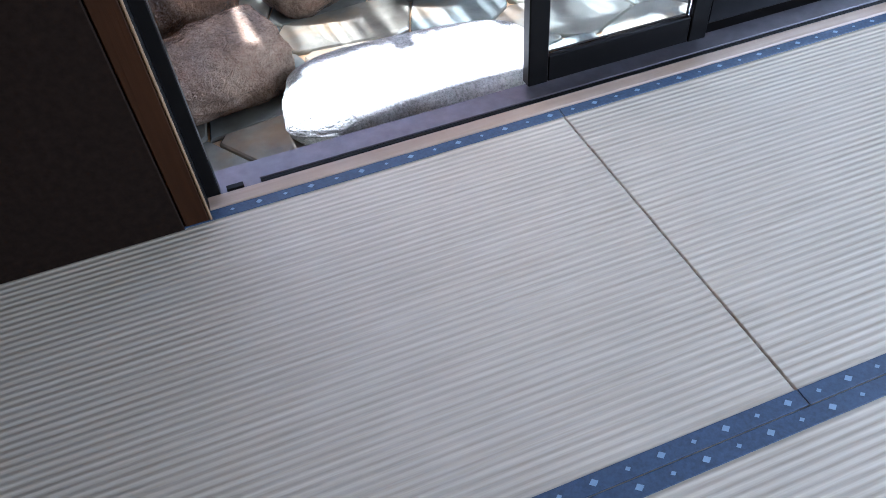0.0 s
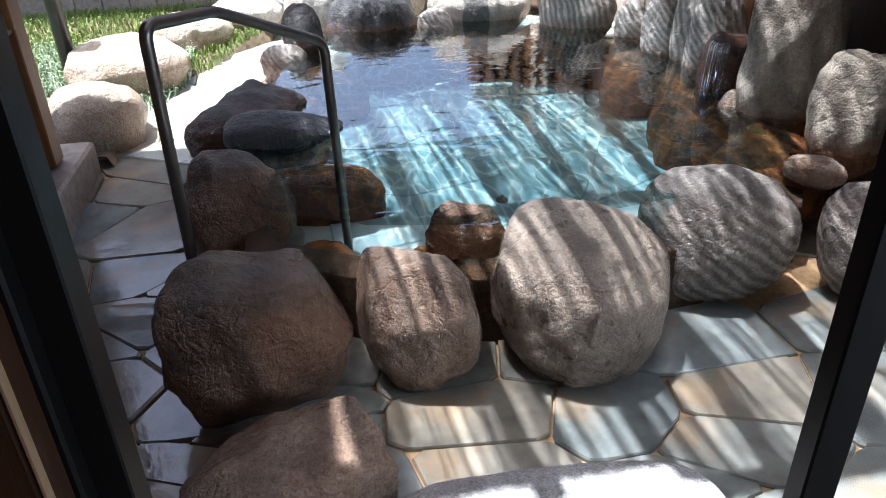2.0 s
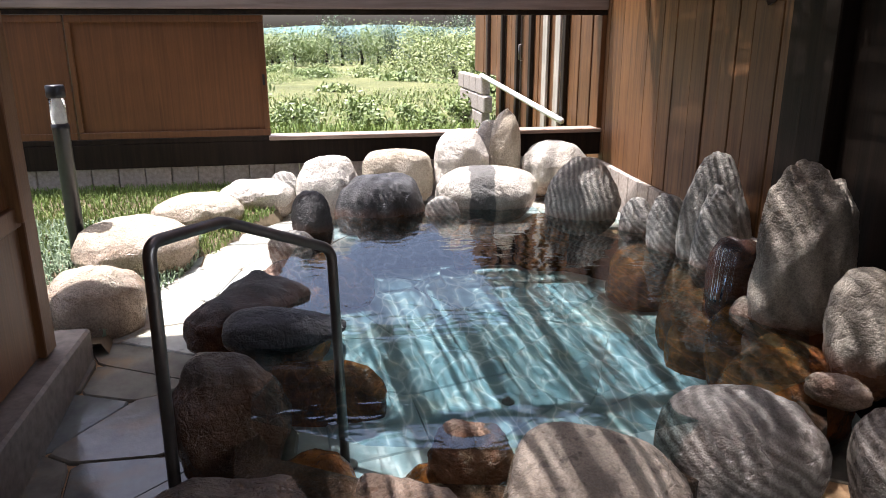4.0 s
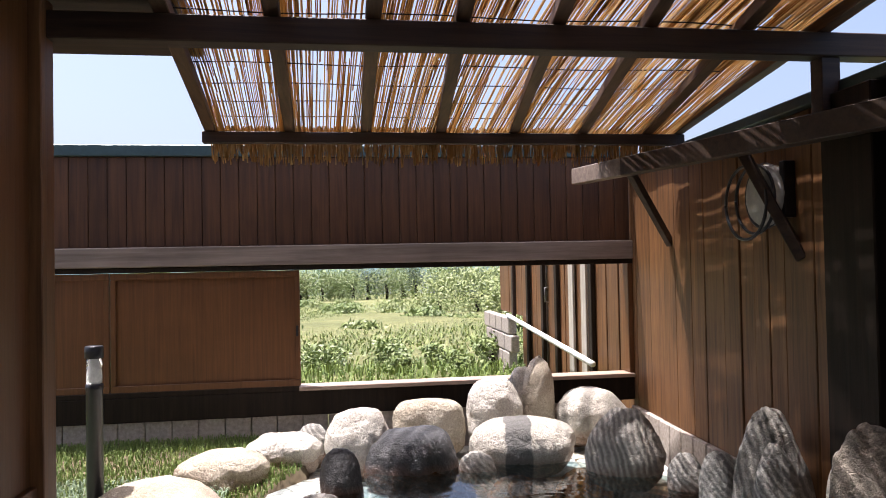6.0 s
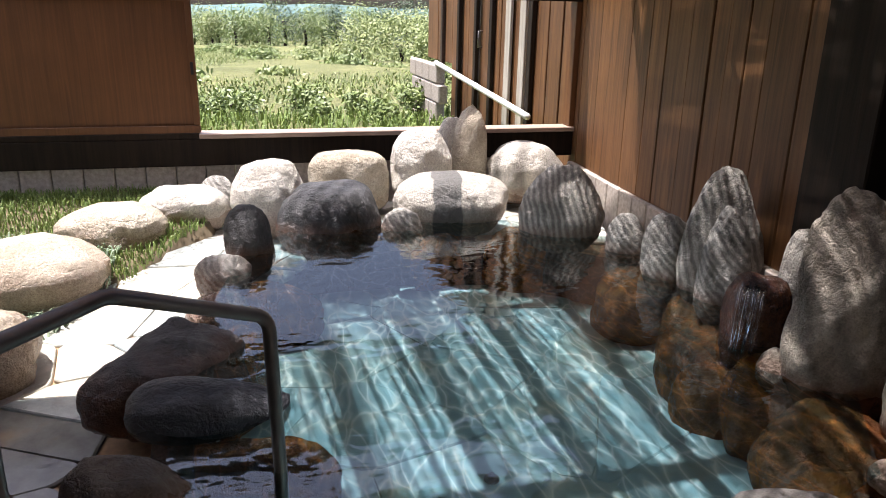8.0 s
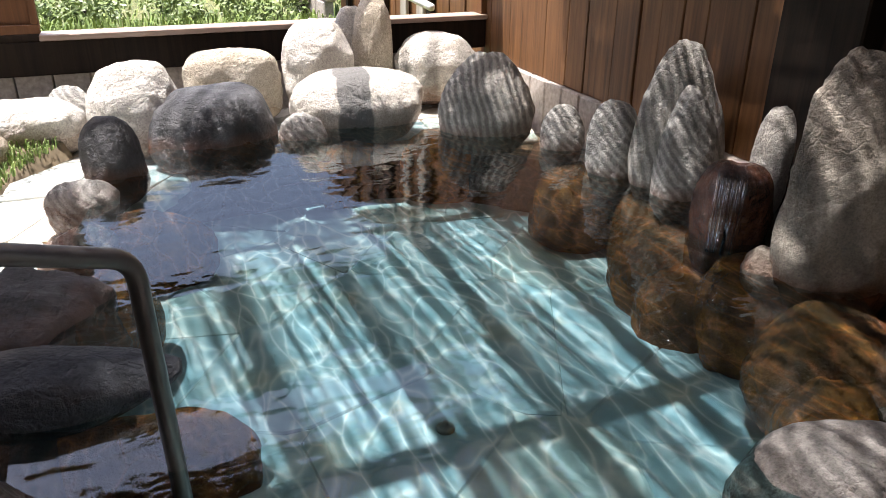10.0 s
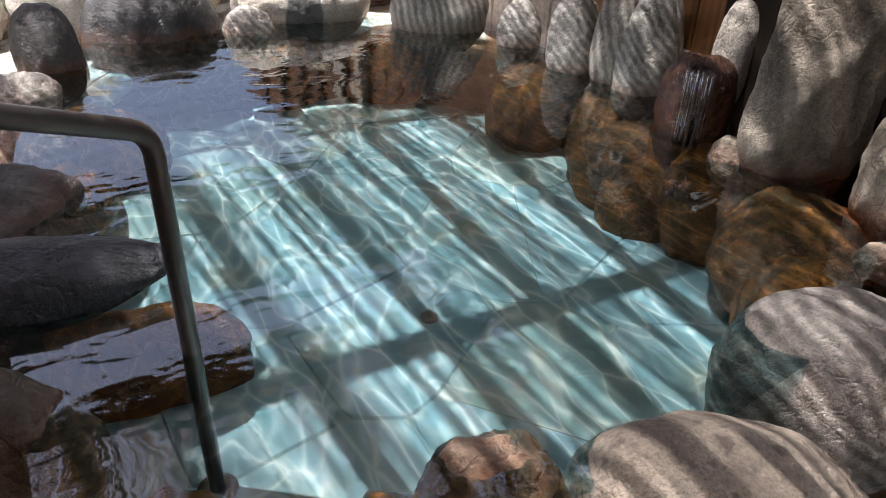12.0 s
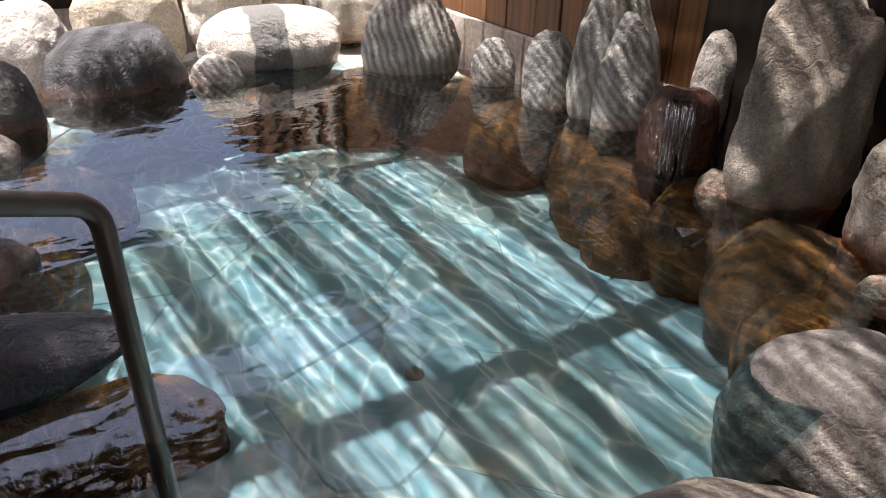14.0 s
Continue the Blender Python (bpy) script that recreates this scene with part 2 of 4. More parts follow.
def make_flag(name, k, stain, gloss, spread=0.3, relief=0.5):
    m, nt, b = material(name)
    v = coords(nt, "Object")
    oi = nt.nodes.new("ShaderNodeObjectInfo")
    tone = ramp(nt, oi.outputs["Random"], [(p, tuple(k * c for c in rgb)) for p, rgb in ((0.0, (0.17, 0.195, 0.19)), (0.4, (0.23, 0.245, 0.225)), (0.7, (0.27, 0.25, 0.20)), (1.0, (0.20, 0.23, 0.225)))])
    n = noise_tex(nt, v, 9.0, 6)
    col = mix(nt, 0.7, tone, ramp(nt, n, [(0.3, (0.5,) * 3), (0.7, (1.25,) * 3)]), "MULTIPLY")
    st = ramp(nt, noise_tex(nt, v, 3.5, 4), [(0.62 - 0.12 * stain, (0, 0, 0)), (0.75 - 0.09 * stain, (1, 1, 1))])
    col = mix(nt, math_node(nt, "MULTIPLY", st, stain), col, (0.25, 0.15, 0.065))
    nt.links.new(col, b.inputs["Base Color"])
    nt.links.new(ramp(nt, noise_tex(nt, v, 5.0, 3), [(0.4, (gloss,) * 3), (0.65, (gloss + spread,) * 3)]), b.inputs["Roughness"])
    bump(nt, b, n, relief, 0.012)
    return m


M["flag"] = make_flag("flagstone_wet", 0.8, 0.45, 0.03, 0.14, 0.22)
# dry slabs, paled further so the colour carries the sun on the far paving
M["flag_dry_sunlit"] = make_flag("flagstone_dry_sunlit", 1.8, 0.3, 0.2)


def make_pool_floor():
    m, nt, b = material("pool_stone")
    v = coords(nt, "Object")
    oi = nt.nodes.new("ShaderNodeObjectInfo")
    tone = ramp(nt, oi.outputs["Random"], [(0.0, (0.36, 0.45, 0.46)), (0.5, (0.42, 0.50, 0.49)), (1.0, (0.46, 0.49, 0.44))])
    n = noise_tex(nt, v, 8.0, 6)
    col = mix(nt, 0.6, tone, ramp(nt, n, [(0.3, (0.6,) * 3), (0.7, (1.15,) * 3)]), "MULTIPLY")
    st = ramp(nt, noise_tex(nt, v, 3.0, 5), [(0.6, (0, 0, 0)), (0.72, (1, 1, 1))])
    col = mix(nt, math_node(nt, "MULTIPLY", st, 0.4), col, (0.36, 0.27, 0.12))
    nt.links.new(col, b.inputs["Base Color"])
    b.inputs["Roughness"].default_value = 0.6
    bump(nt, b, n, 0.4, 0.01)
    return m


M["pool_stone"] = make_pool_floor()


def make_water():
    """Clear water: tinted see-through body, mirror gloss by Fresnel, rippled; caustic light lines are painted into its
    see-through colour.
    """
    m, nt, b = material("pool_water")
    nt.nodes.remove(b)
    out = nt.nodes["Material Output"]
    v = coords(nt, "Object", (1.0, 1.6, 1.0))
    ripple = math_node(nt, "ADD", noise_tex(nt, v, 5.5, 2, 0.4, 0.6), math_node(nt, "MULTIPLY", noise_tex(nt, v, 15.0, 1), 0.14))
    bp = nt.nodes.new("ShaderNodeBump")
    bp.inputs["Strength"].default_value, bp.inputs["Distance"].default_value = 0.12, 0.03
    nt.links.new(ripple, bp.inputs["Height"])
    gl = nt.nodes.new("ShaderNodeBsdfGlossy")
    gl.inputs["Roughness"].default_value = 0.02
    nt.links.new(bp.outputs[0], gl.inputs["Normal"])
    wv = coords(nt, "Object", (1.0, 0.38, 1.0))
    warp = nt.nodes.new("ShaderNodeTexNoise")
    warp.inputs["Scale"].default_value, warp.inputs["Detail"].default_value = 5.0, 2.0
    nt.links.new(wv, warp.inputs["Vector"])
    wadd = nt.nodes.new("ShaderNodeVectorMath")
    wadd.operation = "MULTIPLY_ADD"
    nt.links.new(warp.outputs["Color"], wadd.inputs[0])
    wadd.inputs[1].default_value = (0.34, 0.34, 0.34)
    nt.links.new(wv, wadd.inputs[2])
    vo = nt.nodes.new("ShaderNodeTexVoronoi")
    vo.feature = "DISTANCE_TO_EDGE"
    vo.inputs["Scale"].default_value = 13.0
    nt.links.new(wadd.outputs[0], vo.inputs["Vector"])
    # painted caustics: bright cell edges, darker cell middles in the see-through tint
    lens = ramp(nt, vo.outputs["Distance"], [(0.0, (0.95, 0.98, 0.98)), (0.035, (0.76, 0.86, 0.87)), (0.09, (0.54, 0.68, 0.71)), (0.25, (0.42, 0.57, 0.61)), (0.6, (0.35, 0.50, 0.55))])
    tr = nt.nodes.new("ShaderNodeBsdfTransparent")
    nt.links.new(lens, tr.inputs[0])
    fr = nt.nodes.new("ShaderNodeFresnel")
    fr.inputs["IOR"].default_value = 1.85
    nt.links.new(bp.outputs[0], fr.inputs["Normal"])
    mx = nt.nodes.new("ShaderNodeMixShader")
    nt.links.new(fr.outputs[0], mx.inputs[0])
    nt.links.new(tr.outputs[0], mx.inputs[1])
    nt.links.new(gl.outputs[0], mx.inputs[2])
    nt.links.new(mx.outputs[0], out.inputs[0])
    return m


M["water"] = make_water()


def make_glass():
    m, nt, g = material("window_glass")
    g.inputs["Base Color"].default_value = (0.93, 0.96, 0.96, 1)
    g.inputs["Roughness"].default_value = 0.0
    g.inputs["IOR"].default_value = 1.45
    g.inputs["Transmission Weight"].default_value = 1.0
    return m


M["glass"] = make_glass()


def make_tatami():
    m, nt, b = material("tatami_weave")
    w = nt.nodes.new("ShaderNodeTexWave")
    w.bands_direction = "Y"
    w.inputs["Scale"].default_value = 20.0
    w.inputs["Distortion"].default_value = 0.25
    nt.links.new(coords(nt), w.inputs["Vector"])
    fib = noise_tex(nt, coords(nt, "Object", (4, 160, 1)), 1.0, 5)
    blot = noise_tex(nt, coords(nt), 2.5, 4)
    col = ramp(nt, fib, [(0.3, (0.44, 0.38, 0.29)), (0.7, (0.58, 0.52, 0.42))])
    col = mix(nt, 0.2, col, ramp(nt, w.outputs["Fac"], [(0, (0.55,) * 3), (1, (1.15,) * 3)]), "MULTIPLY")
    col = mix(nt, 0.5, col, ramp(nt, blot, [(0.3, (0.85,) * 3), (0.7, (1.05,) * 3)]), "MULTIPLY")
    nt.links.new(col, b.inputs["Base Color"])
    b.inputs["Roughness"].default_value = 0.5
    bump(nt, b, math_node(nt, "ADD", w.outputs["Fac"], math_node(nt, "MULTIPLY", fib, 0.3)), 0.5, 0.003)
    return m


M["tatami"] = make_tatami()
M["heri"] = plain("heri", (0.035, 0.062, 0.115), 0.6, var=0.3, scale=120)
M["heri_motif"] = plain("heri_motif", (0.22, 0.32, 0.45), 0.6)


def make_leaf(name, dark, light):
    m, nt, b = material(name)
    geo = nt.nodes.new("ShaderNodeNewGeometry")
    col = ramp(nt, geo.outputs["Random Per Island"], [(0, dark), (1, light)])
    nt.links.new(col, b.inputs["Base Color"])
    b.inputs["Roughness"].default_value = 0.55
    return m


M["leaf"] = make_leaf("leaf", (0.08, 0.125, 0.025), (0.20, 0.26, 0.07))
M["leaf_bright"] = make_leaf("leaf_bright", (0.11, 0.155, 0.035), (0.25, 0.29, 0.09))
M["leaf_dark"] = make_leaf("leaf_dark", (0.02, 0.045, 0.015), (0.05, 0.09, 0.03))
M["grass"] = make_leaf("grass", (0.09, 0.15, 0.025), (0.22, 0.29, 0.07))


def make_reed():
    m, nt, p = material("reed")
    nt.nodes.remove(p)
    geo = nt.nodes.new("ShaderNodeNewGeometry")
    col = ramp(nt, geo.outputs["Random Per Island"], [(0, (0.30, 0.16, 0.05)), (0.6, (0.52, 0.33, 0.13)), (1, (0.62, 0.47, 0.25))])
    d, t = nt.nodes.new("ShaderNodeBsdfDiffuse"), nt.nodes.new("ShaderNodeBsdfTranslucent")
    mx = nt.nodes.new("ShaderNodeMixShader")
    mx.inputs[0].default_value = 0.45
    nt.links.new(col, d.inputs[0])
    nt.links.new(col, t.inputs[0])
    nt.links.new(d.outputs[0], mx.inputs[1])
    nt.links.new(t.outputs[0], mx.inputs[2])
    nt.links.new(mx.outputs[0], nt.nodes["Material Output"].inputs[0])
    return m


M["reed"] = make_reed()
M["mondo"] = make_leaf("mondo", (0.12, 0.18, 0.10), (0.34, 0.42, 0.28))


def make_field():
    m, nt, b = material("field")
    v = coords(nt)
    n = noise_tex(nt, v, 0.35, 8, 0.7)
    f = noise_tex(nt, v, 4.0, 6, 0.75)
    col = ramp(nt, n, [(0.3, (0.13, 0.15, 0.045)), (0.55, (0.21, 0.22, 0.075)), (0.75, (0.34, 0.32, 0.13))])
    col = mix(nt, 0.6, col, ramp(nt, f, [(0.3, (0.5,) * 3), (0.7, (1.3,) * 3)]), "MULTIPLY")
    nt.links.new(col, b.inputs["Base Color"])
    b.inputs["Roughness"].default_value = 0.9
    bump(nt, b, f, 1.0, 0.25)
    return m


M["field"] = make_field()
# no haze in the air: it is painted as the hills' blue-green colour
M["hill"] = plain("hill", (0.10, 0.17, 0.16), 1.0, var=0.3, scale=0.05)
M["town"] = plain("town", (0.5, 0.52, 0.52), 0.9, var=0.1)


# ---------- mesh helpers ----------
def mesh_of(name, bm, mat, smooth=False):
    me = bpy.data.meshes.new(name)
    bm.to_mesh(me)
    bm.free()
    me.materials.append(mat)
    if smooth:
        for p in me.polygons:
            p.use_smooth = True
    return me


def thing(name, bm, mat, label="", category="", group="", kind="", m=None, smooth=False):
    ob = new(name, mesh_of(name, bm, mat, smooth))
    if m is not None:
        ob.matrix_world = m
    return tagged(ob, label, category, group, kind)


def empty(name, at, label, category, group="", kind="", rz=0.0):
    ob = new(name)
    ob.matrix_world = pose(*at, 0, 0, rz)
    return tagged(ob, label, category, group, kind)


def part(name, bm, mat, parent, label="", smooth=False, m=None):
    ob = new(name, mesh_of(name, bm, mat, smooth))
    ob.parent = parent
    if m is not None:
        ob.matrix_basis = m
    return tagged(ob, label)


def box(x0, y0, z0, x1, y1, z1, bev=0.004, bm=None):
    """A bevelled block between two corners."""
    own = bmesh.new()
    bmesh.ops.create_cube(own, size=1.0)
    for v in own.verts:
        v.co = Vector(((x0 + x1) / 2 + v.co.x * (x1 - x0), (y0 + y1) / 2 + v.co.y * (y1 - y0), (z0 + z1) / 2 + v.co.z * (z1 - z0)))
    if bev:
        bmesh.ops.bevel(own, geom=own.edges[:], offset=bev, segments=1, affect="EDGES")
    if bm is None:
        return own
    return join(bm, own)


def join(bm, other):
    me = bpy.data.meshes.new("tmp")
    other.to_mesh(me)
    other.free()
    bm.from_mesh(me)
    bpy.data.meshes.remove(me)
    return bm


def bar(p, q, w, h, bev=0.004, up=(0, 0, 1)):
    """A bevelled squared timber from p to q."""
    p, q = Vector(p), Vector(q)
    d = q - p
    bm = box(-w / 2, 0, -h / 2, w / 2, d.length, h / 2, bev)
    y = d.normalized()
    x = y.cross(Vector(up)).normalized()
    z = x.cross(y)
    m = Matrix((x, y, z)).transposed().to_4x4()
    m.translation = p
    bm.transform(m)
    return bm


def tube(points, r, seg=12):
    """A round pipe through points, with its ends closed."""
    bm = bmesh.new()
    rings = []
    pts = [Vector(p) for p in points]
    side = None
    for i, p in enumerate(pts):
        t = (pts[min(i + 1, len(pts) - 1)] - pts[max(i - 1, 0)]).normalized()
        if side is None:
            side = t.cross(Vector((0.3, 0.9, 0.2))).normalized()
        side = (side - t * side.dot(t)).normalized()
        other = t.cross(side)
        rings.append([bm.verts.new(p + r * (math.cos(a) * side + math.sin(a) * other)) for a in (2 * math.pi * k / seg for k in range(seg))])
    for a, b in zip(rings, rings[1:]):
        for k in range(seg):
            bm.faces.new((a[k], a[(k + 1) % seg], b[(k + 1) % seg], b[k]))
    bm.faces.new(rings[0][::-1])
    bm.faces.new(rings[-1])
    return bm


def lathe(profile, seg=20):
    bm = bmesh.new()
    rings = [[bm.verts.new((r * math.cos(2 * math.pi * k / seg), r * math.sin(2 * math.pi * k / seg), z)) for k in range(seg)] for r, z in profile]
    for a, b in zip(rings, rings[1:]):
        for k in range(seg):
            bm.faces.new((a[k], a[(k + 1) % seg], b[(k + 1) % seg], b[k]))
    bm.faces.new(rings[0][::-1])
    bm.faces.new(rings[-1])
    return bm


def boulder(name, at, size, mat, label, seed, yaw=0.0, square=2.3, rough=0.07, taper=0.0, lean=(0, 0), flat=0.25, detail=5, group="boulders round the pool", crag=0.0, tilt=0.0):
    """A natural boulder: at = centre x, y and its base z; size = width, depth, height; square: 2 round to 5 boxy; taper narrows its top; flat planes off facets."""
    bm = bmesh.new()
    bmesh.ops.create_icosphere(bm, subdivisions=detail, radius=1.0)
    rng = random.Random(seed)
    off = Vector((rng.uniform(-50, 50), rng.uniform(-50, 50), rng.uniform(-50, 50)))
    planes = [(Vector((rng.gauss(0, 1), rng.gauss(0, 1), rng.gauss(0, 0.8))).normalized(), rng.uniform(0.70, 0.92)) for _ in range(14)]
    for v in bm.verts:
        d = v.co.normalized()
        k = (abs(d.x) ** square + abs(d.y) ** square + abs(d.z) ** square) ** (-1.0 / square)
        p = d * k
        for n, lim in planes:
            over = p.dot(n) - lim
            if over > 0:
                p -= n * over * flat
        r = 1 + 0.010 * noise.noise(d * 17.0 + off) + 0.028 * (noise.ridged_multi_fractal(d * 1.7 + off, 0.9, 2.2, 5, 1.0, 2.0) - 1.1) * 0.5 + rough * 1.6 * noise.noise(d * 1.3 + off) + rough * 0.9 * noise.noise(d * 3.1 + off) + rough * 0.35 * noise.noise(d * 8.0 + off)
        if crag:
            r += crag * (noise.ridged_multi_fractal(d * 2.2 + off, 0.9, 2.1, 5, 1.0, 2.0) - 1.0) * 0.35
        p = p * r
        s = 1 - taper * (p.z * 0.5 + 0.5)
        p.x, p.y = p.x * s + lean[0] * (p.z * 0.5 + 0.5), p.y * s + lean[1] * (p.z * 0.5 + 0.5)
        v.co = Vector((p.x * size[0] / 2, p.y * size[1] / 2, p.z * size[2] / 2))
    return thing(name, bm, mat, label, "boulder", group, "", pose(at[0], at[1], at[2] + size[2] / 2, 0, tilt, yaw), True)


# ---------- ground height ----------
PAVE = -0.22


def pave_z(y):
    t = min(max((y - 3.2) / 2.4, 0), 1)
    return PAVE + 0.24 * t


# ---------- the large structure ----------
FENCE_Y, WALL_X = 6.76, 2.42

# outer ground, one sheet to the horizon
bm = bmesh.new()
xs = [-900, -300, -100, -40, -15, -6, 2, 10, 25, 60, 140, 400, 900]
ys = [6.98, 8, 10, 13, 18, 26, 40, 60, 85, 120, 200, 400, 1500]
grid = [[bm.verts.new((x, y, 0.12 - 0.034 * (y - 6.6) + (0.25 * noise.noise(Vector((x * 0.3, y * 0.3, 3))) if 7 < y < 90 else 0))) for x in xs] for y in ys]
for r0, r1 in zip(grid, grid[1:]):
    for k in range(len(xs) - 1):
        bm.faces.new((r0[k], r0[k + 1], r1[k + 1], r1[k]))
thing("ground", bm, M["field"], "sunlit overgrown green field sloping away", "ground", "", "structure", smooth=True)

# base of the court, below paving, pool and house
bm = box(-7, -5, -0.98, 7, 7.05, -0.68, 0)
thing("ground_base", bm, M["soil"], "dark soil under the court", "ground", "", "structure")

# house floor
thing("floor", box(-3.2, -3.4, -0.10, 3.6, 1.384, -0.037, 0), M["wall_clay"], "boarded floor under the straw mats", "floor", "", "structure")


def tatami(x0, y0, x1, y1):
    """A straw mat with a cloth edge along both long sides (x)."""
    o = empty("tatami_mat", ((x0 + x1) / 2, (y0 + y1) / 2, -0.0365), "pale woven straw tatami mat with a blue patterned cloth edge", "tatami mat", "tatami mats on the room's floor")
    w, d = (x1 - x0) / 2 - 0.0008, (y1 - y0) / 2 - 0.001
    part("mat", box(-w, -d, 0, w, d, 0.033, 0.003), M["tatami"], o)
    for s in (-1, 1):
        e = part("cloth_edge", box(-w, min(s * d, s * (d - 0.032)), 0.0335, w, max(s * d, s * (d - 0.032)), 0.0365, 0.001), M["heri"], o, "blue cloth edge with pale diamonds")
        bmx = bmesh.new()
        n = int(2 * w / 0.06)
        for i in range(n):
            cx, r = -w + (i + 0.5) * 2 * w / n, 0.0085 if i % 2 else 0.0055
            cy = s * (d - 0.016)
            bmx.faces.new([bmx.verts.new((cx + r * a, cy + r * b * 0.8, 0.0372)) for a, b in ((1, 0), (0, 1), (-1, 0), (0, -1))])
        tagged(part("motif", bmx, M["heri_motif"], e, "pale blue diamond motif"), kind="stuff")
    return o


JOINT_X = 0.736
for r in range(4):
    y1 = 1.384 - 0.912 * r
    shift = JOINT_X if r % 2 == 0 else JOINT_X - 0.91
    for c in (-3, -2, -1, 0, 1):
        xa = shift + c * 1.82
        if xa < 3.2 and xa + 1.82 > -3:
            tatami(max(xa, -3.1), y1 - 0.912, min(xa + 1.82, 3.5), y1)

# house walls, ceiling
thing("wall_south", box(-3.3, -3.5, -0.1, 3.7, -3.38, 2.6, 0), M["plaster"], "plain ochre plaster room wall", "wall", "", "structure")
thing("wall_west", box(-3.3, -3.38, -0.1, -3.18, 1.40, 2.6, 0), M["plaster"], "plain ochre plaster room wall", "wall", "", "structure")
# unseen wall; its window is added so that the fill light can enter
east = empty("wall_east", (3.58, 0, 0), "plain ochre plaster room wall, unseen, with an added wide window", "wall", "", "structure")
part("pier", box(0, -3.38, -0.1, 0.12, -2.4, 2.6, 0), M["plaster"], east)
part("pier", box(0, 0.7, -0.1, 0.12, 1.40, 2.6, 0), M["plaster"], east)
part("wall_below", box(0, -2.4, -0.1, 0.12, 0.7, 0.35, 0), M["plaster"], east)
part("wall_above", box(0, -2.4, 2.0, 0.12, 0.7, 2.6, 0), M["plaster"], east)
part("window_sill", box(-0.02, -2.4, 0.351, 0.13, 0.7, 0.375, 0.003), M["sill_wood"], east)
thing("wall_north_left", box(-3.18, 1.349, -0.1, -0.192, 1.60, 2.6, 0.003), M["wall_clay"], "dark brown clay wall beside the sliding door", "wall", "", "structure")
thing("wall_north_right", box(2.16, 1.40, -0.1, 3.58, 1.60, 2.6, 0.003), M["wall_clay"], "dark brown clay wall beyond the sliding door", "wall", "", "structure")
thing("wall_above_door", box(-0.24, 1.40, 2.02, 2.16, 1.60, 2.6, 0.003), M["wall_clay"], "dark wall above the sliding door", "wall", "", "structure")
thing("ceiling", box(-3.3, -3.5, 2.6, 3.7, 1.5, 2.68, 0), M["panel_wood"], "brown boarded room ceiling", "ceiling", "", "structure")

# door frame and sliding doors
door = empty("door_1", (0, 1.40, 0), "dark aluminium sliding glass door standing open, wooden sill", "sliding door", "", "structure")
part("wood_jamb", box(-0.19, -0.05, 0.0005, -0.1365, 0.004, 2.02, 0.003), M["door_wood"], door, "brown wooden jamb")
# the jamb's lit inner face: daylight is put into its paler wood colour
part("jamb_edge", box(-0.136, -0.05, 0.0005, -0.130, -0.040, 2.02, 0.002), M["jamb_lit"], door, "jamb edge coloured paler for the light on it")
part("metal_jamb", box(-0.19, 0.005, -0.1, -0.131, 0.11, 2.02, 0.003), M["alu_dark"], door, "black metal jamb")
part("jamb_strip", box(-0.1325, 0.03, -0.011, -0.100, 0.075, 1.979, 0.002), M["alu_dark"], door, "black metal jamb strip")
part("header", box(-0.133, 0.005, 1.98, 2.16, 0.20, 2.02, 0.003), M["alu_dark"], door)
part("wood_sill", box(-0.133, -0.015, -0.04, 2.16, 0.028, 0.003, 0.003), M["sill_wood"], door, "pale wooden sill strip")
part("metal_sill", box(-0.133, 0.029, -0.08, 2.16, 0.134, -0.012, 0.002), M["alu_rail"], door, "grey metal threshold")
part("outer_sill", box(1.16, 0.1345, -0.09, 2.16, 0.20, -0.016, 0.002), M["alu_dark"], door, "dark outer threshold")
part("sill_riser", box(-0.19, 0.03, -0.3, 2.16, 0.125, -0.081, 0.002), M["basalt_step"], door, "grey footing under the threshold")
part("stop_block", box(-0.085, 0.042, -0.0115, -0.045, 0.058, -0.004, 0.001), M["alu_dark"], door, "small dark stop")
part("groove", box(-0.005, 0.043, -0.0115, 2.16, 0.055, -0.009, 0.001), M["alu_dark"], door, "dark sliding groove")
part("rail", box(-0.005, 0.0555, -0.0115, 2.16, 0.0585, -0.006, 0.0008), M["alu_rail"], door, "raised sliding track")


def sash(x0, x1, y, label):
    s = empty("sliding_sash", (x0, y, 0.002), label, "door sash", "", "")
    w = x1 - x0
    part("stile", box(0, -0.018, 0, 0.055, 0.018, 1.976, 0.003), M["alu_dark"], s)
    part("stile", box(w - 0.055, -0.018, 0, w, 0.018, 1.976, 0.003), M["alu_dark"], s)
    part("bottom_rail", box(0.056, -0.016, 0, w - 0.056, 0.016, 0.075, 0.003), M["alu_dark"], s)
    part("top_rail", box(0.056, -0.016, 1.915, w - 0.056, 0.016, 1.976, 0.003), M["alu_dark"], s)
    g = part("pane", box(0.056, -0.003, 0.076, w - 0.056, 0.003, 1.914, 0), M["glass"], s, "clear glass pane")
    g.visible_shadow = False


sash(0.707, 1.235, 1.512, "black metal sliding door sash with clear glass, slid aside")
sash(1.225, 2.15, 1.565, "black metal sliding door sash with clear glass, standing closed")

# left wing of the house: boarded wall with trim and a stone footing
wing = empty("wall_wing", (-1.01, 1.42, 0), "brown boarded house wall with trim boards", "wall", "", "structure")
part("core", box(-0.12, 0.19, -0.3, -0.022, 2.59, 2.45, 0), M["board"], wing)
for i in range(9):
    y0 = 0.19 + i * 0.258
    part("board", box(-0.0215, y0, 0.67, 0.0, y0 + 0.254, 2.45, 0.003), M["panel_wood"], wing)
part("lower_panel", box(-0.0215, 0.19, 0.05, 0.004, 2.53, 0.59, 0.003), M["panel_wood"], wing)
